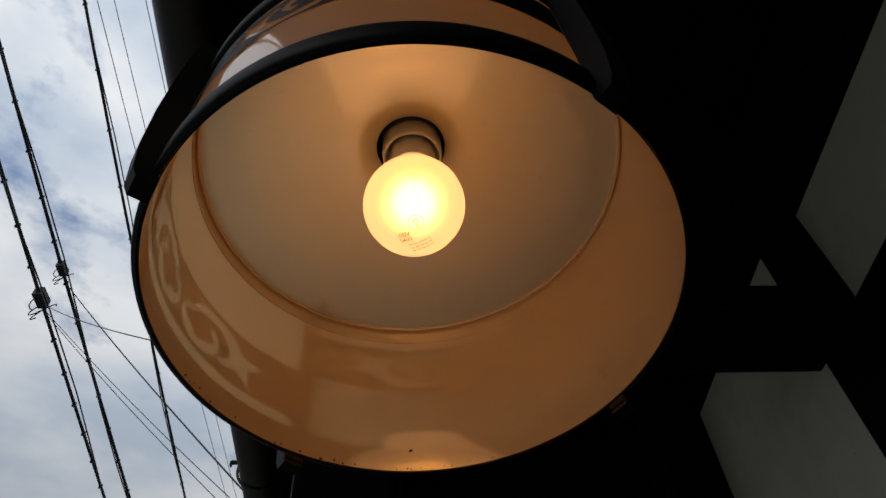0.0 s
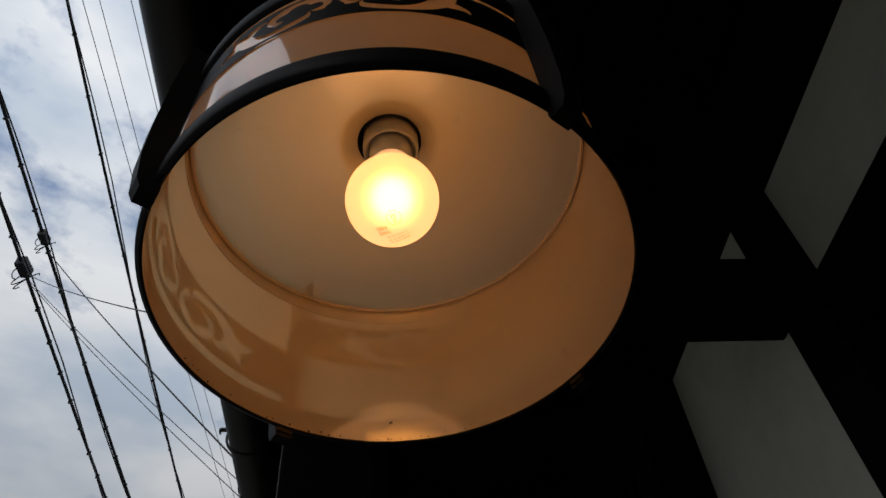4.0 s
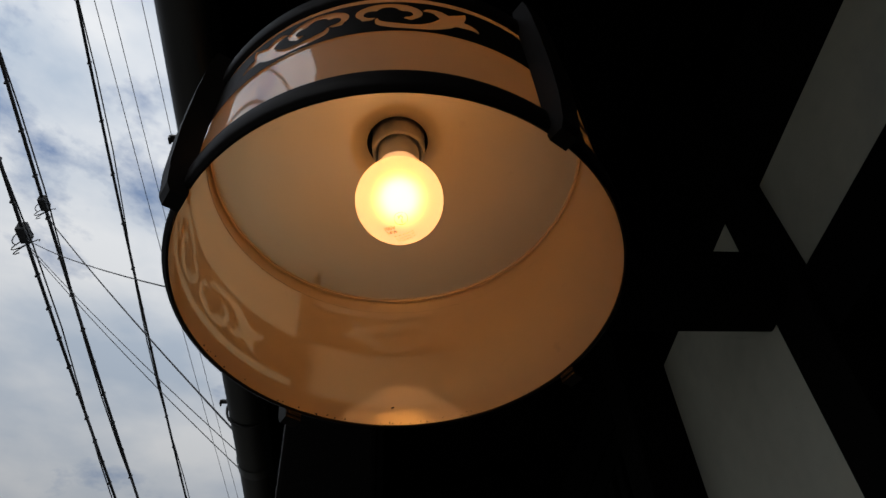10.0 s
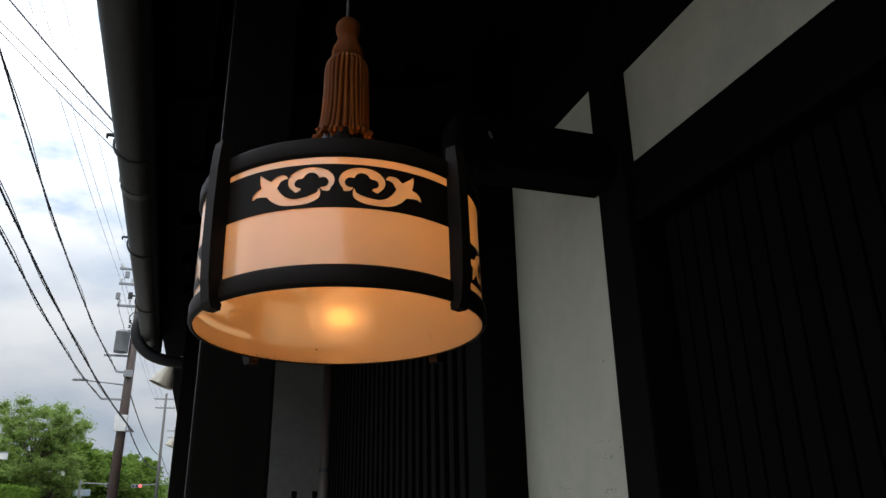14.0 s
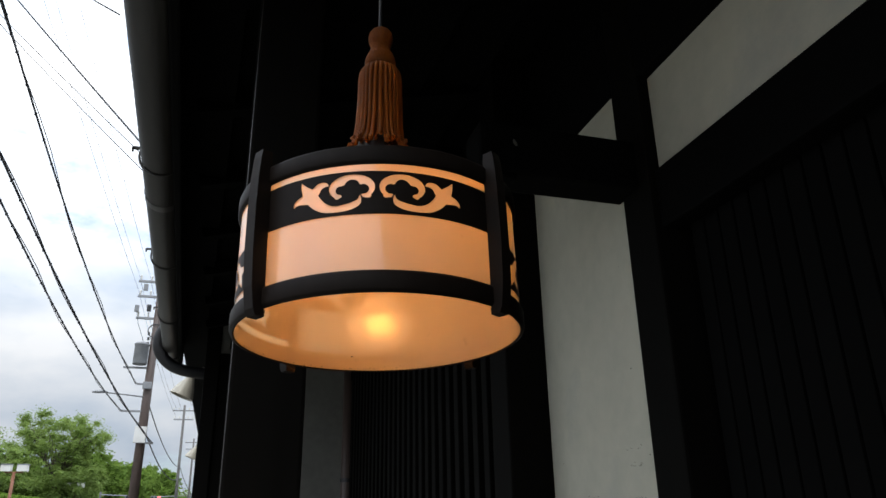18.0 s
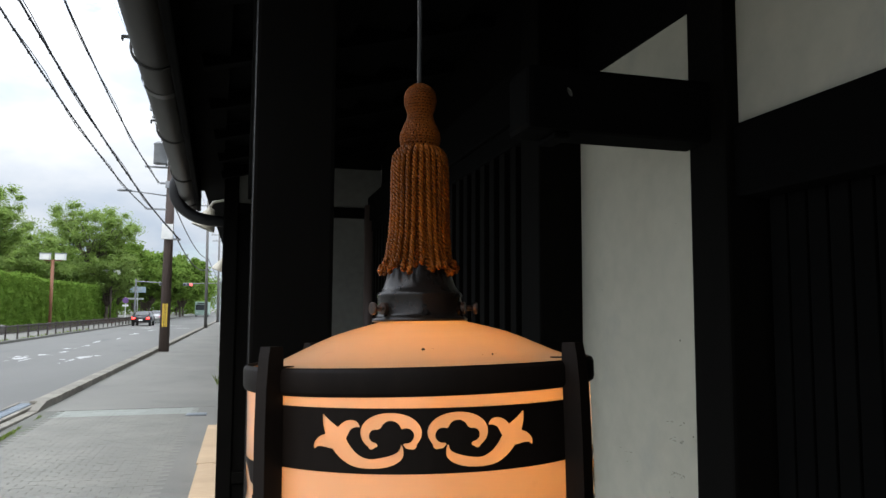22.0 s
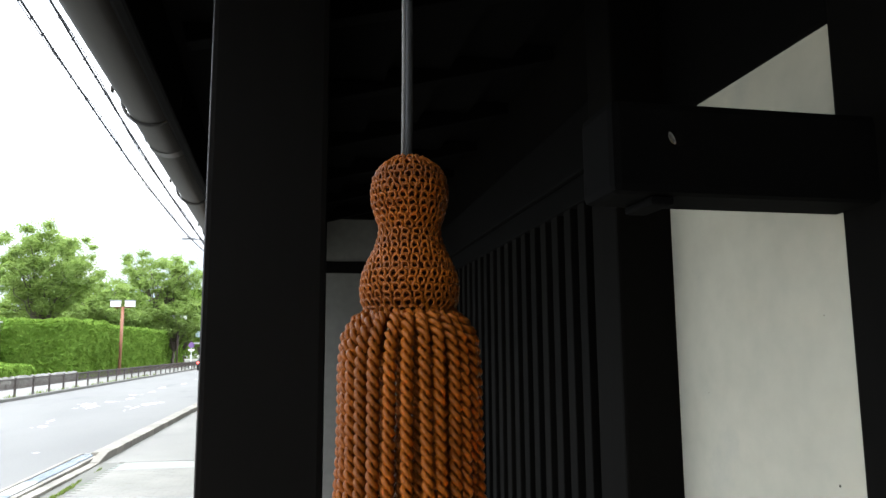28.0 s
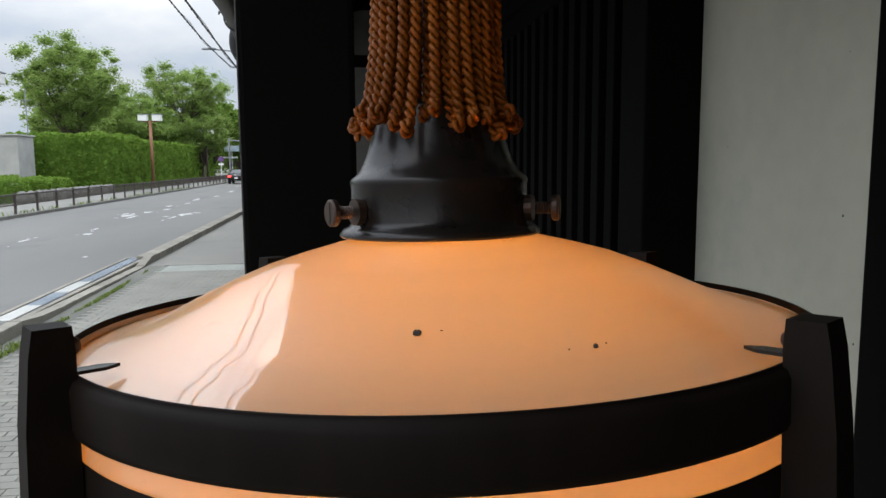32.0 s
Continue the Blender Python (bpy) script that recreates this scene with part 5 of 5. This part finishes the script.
hedge("tall_hedge", -22.0, -15.6, 52.5, 98.0, 4.15, 42000, 0.15, 21, "tall clipped green hedge behind the far fence")
hedge("low_hedge", -24.0, -15.8, 40.0, 46.5, 1.25, 9000, 0.11, 22, "low bright green clipped hedge")
wl2 = empty("boundary_building", "plain pale concrete building beside the hedge", "building")
part("wall", box(-34.0, -19.8, 49.0, 51.5, 0.0, 3.9, 0.03), M["concrete"], wl2)
part("coping", box(-34.1, -19.7, 48.9, 51.6, 3.9, 4.0, 0.01), M["concrete"], wl2)
edge = empty("stone_edging", "row of rough stones edging the low hedge", "stones", pose(-15.5, 0, 0.1), kind="structure")
for k in range(16):
    st = bmesh.new()
    bmesh.ops.create_icosphere(st, subdivisions=2, radius=0.5)
    for v in st.verts:
        v.co = Vector((v.co.x * 0.7, v.co.y * 1.1, v.co.z * 0.8)) * (1 + 0.25 * noise.noise(v.co * 2 + Vector((k, 0, 0))))
    part("stone", st, M["stone"], edge, "", False, pose(0, 38.5 + 0.95 * k, 0.22))
ant = empty("antenna_mast", "thin pale antenna mast behind the building", "mast", pose(-20.5, 52.5, 0))
part("mast", tube([(0, 0, 0), (0, 0, 7.2)], 0.04, 8), M["steel"], ant)
part("crossbar", tube([(-0.35, 0, 6.4), (0.35, 0, 6.4)], 0.02, 6), M["steel"], ant)


def post_lamp(x, y, mat="lamp_post", r=0.12):
    e = empty("street_lamp", "rust-brown lamp post with a pair of white box lanterns", "street lamp", pose(x, y, 0.1), "post lamps on the far pavement")
    part("post", tube([(0, 0, 0), (0, 0, 5.5)], r, 10), M[mat], e, "", True)
    part("bracket", box(-0.62, 0.62, -0.05, 0.05, 5.40, 5.50, 0.01), M[mat], e)
    for s in (-0.55, 0.55):
        b = part("lantern_box", box(s - 0.36, s + 0.36, -0.25, 0.25, 5.50, 5.98, 0.03), M["white"], e, "white box lantern")
        part("cap", box(s - 0.40, s + 0.40, -0.29, 0.29, 5.98, 6.04, 0.01), M["steel"], b)
    return e


post_lamp(-14.8, 62)
for y in (87, 112):
    post_lamp(-14.6, y, "pole", 0.09)
post_lamp(-15.5, 35.0)


# utility poles
def utility_pole(x, y, tall, lean, mat, r0=0.20, r1=0.14, dressed=False):
    e = empty("utility_pole", "dark brown utility pole with equipment and a yellow-striped sleeve" if dressed else "plain utility pole with crossarms", "utility pole", pose(x, y, 0, 0, lean, 0), "utility poles along the kerb")
    part("shaft", tube([(0, 0, -0.05), (0, 0, tall * 0.5), (0, 0, tall)], [r0, (r0 + r1) / 2, r1], 14), M[mat], e, "", True)
    arms = ((tall - 0.5, 1.0), (tall - 1.3, 0.85)) if not dressed else ((11.9, 1.0), (11.2, 0.95), (10.2, 0.9))
    for z, w in arms:
        a = part("crossarm", box(-w, w, -0.05, 0.05, z - 0.05, z + 0.05, 0.006), M["steel"], e)
        for s in (-0.9, -0.45, 0.45, 0.9):
            part("insulator", revolve([(0, 0.24), (0.04, 0.23), (0.05, 0.16), (0.03, 0.13), (0.05, 0.09), (0.03, 0.05), (0.02, 0)], 10), M["white"], a, "", True, pose(s * w, 0, z + 0.05))
    return e


pole = utility_pole(-3.42, 32.5, 12.4, 0.4, "pole", 0.22, 0.15, True)
part("control_box", box(-0.27, 0.19, -0.34, -0.20, 4.82, 5.48, 0.02), M["white"], pole, "white equipment box")
for s in (-1, 1):
    part("stripe_sleeve", box(s * 0.07 - 0.035, s * 0.07 + 0.035, -0.228, -0.212, 1.05, 2.05), M["yellow"], pole, "yellow stripe")
part("stripe_sleeve", box(-0.018, 0.018, -0.232, -0.216, 1.05, 2.05), M["yellow"], pole, "yellow stripe")
arm = part("lamp_arm", tube([(0, -0.1, 6.72), (-0.8, -0.12, 6.80), (-1.6, -0.14, 6.86)], 0.03, 8), M["steel"], pole, "", True)
part("luminaire", tube([(-1.55, -0.14, 6.87), (-1.75, -0.14, 6.90), (-2.05, -0.14, 6.88), (-2.15, -0.14, 6.86)], [0.04, 0.075, 0.065, 0.02], 10), M["steel"], arm, "", True)
tr = part("transformer", revolve([(0, 0), (0.27, 0), (0.29, 0.04), (0.29, 0.82), (0.31, 0.84), (0.31, 0.90), (0.20, 0.97), (0, 0.98)], 20), M["steel"], pole, "grey pole transformer", True, pose(-0.46, -0.15, 8.1))
part("coil", tube([(0.3 * math.cos(k * 0.3), -0.2, 9.6 + 0.3 * math.sin(k * 0.3)) for k in range(44)], 0.022, 5), M["cable"], pole)
part("strap_box", box(-0.20, 0.16, -0.32, -0.18, 7.05, 7.35, 0.02), M["steel"], pole)
for z, reach in ((7.29, 0.46), (6.14, 0.92), (4.85, -0.50)):
    part("cable_arm", box(min(-reach, 0.1) , max(-reach, 0.1), -0.12, -0.04, z - 0.05, z + 0.03, 0.006), M["steel"], pole)
part("hanger", box(-1.1, 0.1, -0.04, 0.04, 7.95, 8.03, 0.006), M["steel"], pole)
for k in range(5):
    rack = part("spool_insulator", revolve([(0, 0.13), (0.05, 0.13), (0.06, 0.10), (0.035, 0.065), (0.06, 0.03), (0.05, 0), (0, 0)], 10), M["dark_lens"], pole, "dark spool insulator", True, pose(-0.26, -0.06, 8.55 + 0.22 * k))
for k, (x, z) in enumerate(((-0.9, 10.45), (-0.4, 10.5), (0.55, 10.45), (0.3, 11.45), (-0.65, 11.45), (0.8, 9.75))):
    part("switch_box", box(x - 0.09, x + 0.09, -0.16, -0.02, z, z + 0.30, 0.02), M["dark_lens"] if k % 2 else M["steel"], pole, "small pole fuse box")
part("jumper_wire", tube([(-0.9, -0.1, 10.5), (-0.75, -0.15, 9.9), (-0.5, -0.2, 9.3), (-0.42, -0.2, 9.05)], 0.012, 6), M["cable"], pole)
part("jumper_wire", tube([(0.55, -0.1, 10.5), (0.45, -0.18, 9.8), (0.15, -0.22, 9.2), (-0.2, -0.2, 8.9)], 0.012, 6), M["cable"], pole)
utility_pole(-3.55, 70, 12.0, -0.6, "pole2", 0.15, 0.10)
utility_pole(-3.45, 98, 12.0, -0.4, "pole2", 0.15, 0.10)
utility_pole(-3.3, 128, 12.0, 0.2, "pole2", 0.15, 0.10)


# cables
def span(name, a, b, sag, r, label, ties=0.0, n=40, extra=False):
    e = empty(name, label, "cable", group="overhead cables")
    a, b = Vector(a), Vector(b)
    pts = [a.lerp(b, k / n) - Vector((0, 0, sag * 4 * (k / n) * (1 - k / n))) for k in range(n + 1)]
    r *= 0.85
    part("core_cable", tube(pts, r, 7), M["cable"], e, "", True)
    if extra:
        part("lashed_wire", tube([p + Vector((0.055 * math.sin(k * 0.9) + 0.03, 0, -0.045 + 0.012 * math.sin(k * 1.7))) for k, p in enumerate(pts)], r * 0.45, 5), M["cable"], e, "", True)
    if ties:
        tb = bmesh.new()
        length, d = (b - a).length, 0.0
        while d < length:
            k = d / length
            p = a.lerp(b, k) - Vector((0, 0, sag * 4 * k * (1 - k)))
            add_box(tb, p.x - r * 1.1, p.x + r * 1.1, p.y - 0.010, p.y + 0.010, p.z - r * 1.7, p.z + r * 1.1)
            d += ties
        tagged(part("cable_tie", tb, M["cable"], e), kind="stuff")
    return e


LABEL = "black overhead cable lashed to its carrier"
span("overhead_cable", (-4.077, -12, 14.942), (-3.851, 32.4, 7.292), 2.038, 0.024, LABEL, 0.8, extra=True)
span("overhead_cable", (-5.637, -12, 14.739), (-2.931, 32.4, 4.851), 1.911, 0.027, LABEL, 0.6, extra=True)
span("overhead_cable", (-3.127, -12, 9.051), (-4.297, 32.4, 6.143), 1.272, 0.021, LABEL, 0.45, extra=True)
span("overhead_cable", (-3.40, 32.6, 6.80), (-3.5, 70, 6.5), 0.7, 0.03, LABEL)
span("overhead_cable", (-3.40, 32.6, 5.60), (-3.5, 70, 5.6), 0.9, 0.035, LABEL)
span("overhead_cable", (-3.5, 70, 6.5), (-3.4, 128, 6.4), 0.8, 0.035, LABEL)
span("overhead_cable", (-3.5, 70, 5.6), (-3.4, 128, 5.6), 0.9, 0.035, LABEL)
for x, z in ((-4.35, 12.2), (-3.9, 12.2), (-2.95, 12.2), (-2.5, 12.2), (-4.3, 11.5), (-2.6, 11.5)):
    span("overhead_wire", (x + 0.2, -12, z + 0.4), (x, 32.4, z), 0.5, 0.007, "thin overhead power wire")
    span("overhead_wire", (x, 32.6, z), (x, 70, z - 0.6), 0.5, 0.009, "thin overhead power wire")
# drop wires that cross to the houses
for a, b, r in (((-4.53, 6.13, 8.85), (-1.2, 4.05, 4.41), 0.008), ((-3.57, 4.67, 6.77), (-1.2, 4.27, 4.36), 0.004), ((-3.57, 4.67, 6.75), (-1.2, 4.34, 4.29), 0.004), ((-3.56, 4.60, 6.77), (-1.2, 2.23, 3.93), 0.004)):
    a, b = Vector(a), Vector(b)
    span("drop_wire", a, a + (b - a) * 1.25, 0.06, r, "thin service wire running to the houses")
for cx, cy, cz in ((-4.54, 5.98, 8.89), (-3.56, 4.60, 6.77)):
    node_bm = bmesh.new()
    for k in range(3):
        tube([(cx + 0.09 * math.cos(t * 0.5 + k), cy + 0.06 * k - 0.05, cz - 0.04 + 0.11 * math.sin(t * 0.5 + k * 2)) for t in range(10)], 0.006, 5, node_bm)
    add_box(node_bm, cx - 0.045, cx + 0.045, cy - 0.16, cy + 0.03, cz - 0.04, cz + 0.07, 0.006)
    tagged(part("cable_joint", node_bm, M["cable"]), "tangled joint where service wires leave the cable", "cable joint", "joints on the cables")


# vehicles stopped at the lights
def car(x, y, mat, label, lit=True):
    e = empty("car", label, "car", pose(x, y, ROAD_Z), "cars on the road")
    bm = bmesh.new()
    prof = [(-2.1, 0.35), (-2.15, 0.75), (-2.05, 0.95), (-1.45, 1.00), (-0.95, 1.40), (0.35, 1.46), (1.05, 1.02), (2.05, 0.86), (2.2, 0.62), (2.2, 0.35)]
    sides = [[bm.verts.new((s * (0.84 if z < 1.1 else 0.66), yy, z)) for yy, z in prof] for s in (-1, 1)]
    for k in range(len(prof)):
        j = (k + 1) % len(prof)
        bm.faces.new((sides[0][k], sides[0][j], sides[1][j], sides[1][k]))
    bm.faces.new(sides[0])
    bm.faces.new(sides[1][::-1])
    bmesh.ops.bevel(bm, geom=bm.edges[:], offset=0.05, segments=2, affect="EDGES")
    part("body", bm, M[mat], e, "", True)
    rw = bmesh.new()
    vs = [rw.verts.new(p) for p in ((-0.60, -1.46, 1.04), (0.60, -1.46, 1.04), (0.52, -1.03, 1.38), (-0.52, -1.03, 1.38))]
    rw.faces.new(vs)
    part("rear_window", rw, M["window"], e, "", False, pose(0, -0.04, 0.02))
    for s in (-1, 1):
        part("tail_light", box(s * 0.66 - 0.14, s * 0.66 + 0.14, -2.20, -2.12, 0.68, 0.84, 0.02), M["red_lens"] if lit else M["dark_lens"], e, "lit red tail light")
        for yy in (-1.3, 1.35):
            w = part("wheel", tube([(s * 0.66, yy, 0.32), (s * 0.86, yy, 0.32)], 0.32, 18), M["tyre"], e)
            part("rim", tube([(s * 0.85, yy, 0.32), (s * 0.868, yy, 0.32)], 0.19, 12), M["steel"], w)
    part("number_plate", box(-0.17, 0.17, -2.19, -2.15, 0.52, 0.66, 0.005), M["white"], e)
    return e


car(-9.7, 76, "dark_car", "dark sedan waiting with its brake lights lit")
car(-10.0, 91, "silver_car", "silver car waiting behind the lights")
bus = empty("bus", "pale green city bus coming down the road", "bus", pose(-8.3, 150, ROAD_Z))
part("body", box(-1.25, 1.25, 0, 10, 0.35, 3.0, 0.12), M["bus_paint"], bus)
part("windscreen", box(-1.08, 1.08, -0.03, 0.0, 1.35, 2.45, 0.01), M["window"], bus)
part("destination_board", box(-0.8, 0.8, -0.04, -0.01, 2.55, 2.82, 0.01), M["dark_lens"], bus)
for s in (-1, 1):
    part("headlight", box(s * 0.85 - 0.16, s * 0.85 + 0.16, -0.03, 0.0, 0.75, 0.92, 0.01), M["white"], bus)
    part("wheel", tube([(s * 1.0, 2.0, 0.45), (s * 1.26, 2.0, 0.45)], 0.45, 18), M["tyre"], bus)
bus.rotation_euler = Euler((0, 0, 0))


def signal(x, y, z, side):
    e = empty("traffic_light", "traffic signal showing red on an overhead arm", "traffic light", pose(x, y, ROAD_Z), "traffic lights")
    part("housing", box(-0.62, 0.62, -0.12, 0.12, z - 0.20, z + 0.20, 0.06), M["steel"], e)
    for k, mat in enumerate(("dark_lens", "dark_lens", "red_lens")):
        part("lens", revolve([(0, -0.13), (0.15, -0.125), (0.165, -0.11)], 20), M[mat], e, "lit red lens" if k == 2 else "", False, pose(-0.4 + 0.4 * k, 0, z, 90, 0, 0) @ pose(0, 0, 0, 180, 0, 0))
    part("arm", tube([(0, 0.02, z + 0.1), (side, 0.02, z + 0.25)], 0.05, 8), M["steel"], e)
    part("post", tube([(side, 0.02, -0.1), (side, 0.02, z + 0.5)], 0.10, 10), M["steel"], e)
    return e


signal(-8.64, 84, 4.42, -3.0)
signal(-7.4, 100, 4.87, 4.1)


def road_sign(x, y, face, label, round_face):
    e = empty("road_sign", label, "road sign", pose(x, y, 0.1), "signs on the far pavement")
    part("post", tube([(0, 0, 0), (0, 0, 2.9)], 0.045, 8), M["white"], e)
    if round_face:
        part("plate", tube([(0, -0.06, 2.55), (0, -0.045, 2.55)], 0.32, 24), M[face], e)
        part("sub_plate", box(-0.3, 0.3, -0.06, -0.045, 1.9, 2.1, 0.004), M["white"], e)
    else:
        part("plate", box(-0.9, 0.9, -0.06, -0.03, 3.6, 4.3, 0.01), M[face], e)
        part("post_top", tube([(0, 0, 2.9), (0, 0, 4.4)], 0.045, 8), M["white"], e)
        for k in range(3):
            part("lettering_bar", box(-0.6, 0.6 - 0.2 * k, -0.066, -0.06, 4.12 - 0.16 * k, 4.19 - 0.16 * k), M["white"], e)
        part("arrow_plate", box(-1.1, 0.7, -0.05, -0.03, 2.75, 2.95, 0.005), M["white"], e)
    return e


road_sign(-12.6, 84, "purple", "round purple parking sign on a white post", True)
road_sign(-12.6, 93, "sign", "pale blue direction sign on a white post", False)
sb = empty("shop_sign", "narrow white sign board hanging by the houses", "sign", pose(-1.25, 48, 0))
part("board", box(-0.05, 0.65, -0.05, 0.05, 1.9, 3.9, 0.01), M["white"], sb)
part("bracket", tube([(0.3, 0, 3.9), (1.2, 0, 3.9)], 0.03, 6), M["steel"], sb)

# crates against the facade
for (y, x0, ln) in ((6.05, -0.57, 1.85), (7.92, -0.59, 2.7)):
    c = empty("storage_box", "low tan wooden box set against the facade", "box", pose(x0, y, 0), "tan boxes by the wall")
    part("body", box(0, 0.30, 0, ln - 0.03, 0, 0.145, 0.006), M["box"], c)
    part("lid", box(-0.012, 0.30, -0.010, ln - 0.02, 0.147, 0.165, 0.003), M["box"], c)

# overpass and hazy distance
op = empty("overpass", "grey concrete overpass far down the road", "bridge", pose(0, 290, 0))
part("deck", box(-90, 60, 0, 9, 9.0, 11.0), M["far_wall"], op)
part("parapet", box(-90, 60, -0.2, 0, 11.0, 12.0), M["far_wall"], op)
for x in (-46, -22, 2, 26):
    part("pier", box(x - 1, x + 1, 2, 7, -0.2, 9.0), M["far_wall"], op)
fb = random.Random(9)
for k in range(4, 9):
    x, y, w, h = -60 + 14 * k + fb.uniform(-3, 3), 330 + fb.uniform(-30, 60), fb.uniform(8, 14), fb.uniform(7, 15)
    b = empty("distant_building", "pale distant town building", "building", pose(x, y, 0), "distant buildings")
    part("wall", box(-w / 2, w / 2, 0, 10, -0.2, h), M["far_wall"], b)
    part("roof", box(-w / 2 - 0.2, w / 2 + 0.2, -0.2, 10.2, h, h + 0.4), M["concrete"], b)
    for r in range(int(h / 3.2)):
        for c in range(4):
            part("window", box(-w / 2 + (c + 0.25) * w / 4, -w / 2 + (c + 0.75) * w / 4, -0.04, 0.02, 1.0 + 3.1 * r, 2.4 + 3.1 * r), M["window"], b)

# ---- paving blocks ----
block = mesh_of("paving_block", box(-0.0958, 0.0958, -0.0458, 0.0458, -0.04, 0.0), M["paver"])
pale = mesh_of("paving_block", box(-0.0958, 0.0958, -0.0458, 0.0458, -0.04, 0.0), M["paver2"])
bv, bf = [], []
picked = 0
for row in range(-60, 122):
    y = 1.75 + 0.10 * row
    for c in range(-1, 15):
        x = -3.20 + 0.20 * c + (0.10 if row % 2 else 0)
        if x > -0.98 or x < -3.24:
            continue
        near = 4.4 < y < 6.9 and x < -1.3 - (6.9 - y) * 0.25
        tz = rng.uniform(-0.0012, 0.0008)
        if near and picked < 300 or y > 13.1:
            o = new("paving_block", pale if y > 13.1 else block)
            o.parent, o.matrix_basis = pavement, pose(x, y, tz, rng.uniform(-0.2, 0.2), rng.uniform(-0.15, 0.15), rng.uniform(-0.4, 0.4))
            picked += near
        else:
            i = len(bv)
            for sz in (-0.02, tz):
                bv.extend([(x - 0.0958, y - 0.0458, sz), (x + 0.0958, y - 0.0458, sz), (x + 0.0958, y + 0.0458, sz), (x - 0.0958, y + 0.0458, sz)])
            bf.extend([(i + 4, i + 5, i + 6, i + 7), (i, i + 1, i + 5, i + 4), (i + 1, i + 2, i + 6, i + 5), (i + 2, i + 3, i + 7, i + 6), (i + 3, i, i + 4, i + 7)])
rest = new("paving_blocks", from_arrays("paving_blocks", bv, bf, M["paver"]))
rest.parent = pavement
tagged(rest, "rest of the grey paving blocks", kind="stuff")
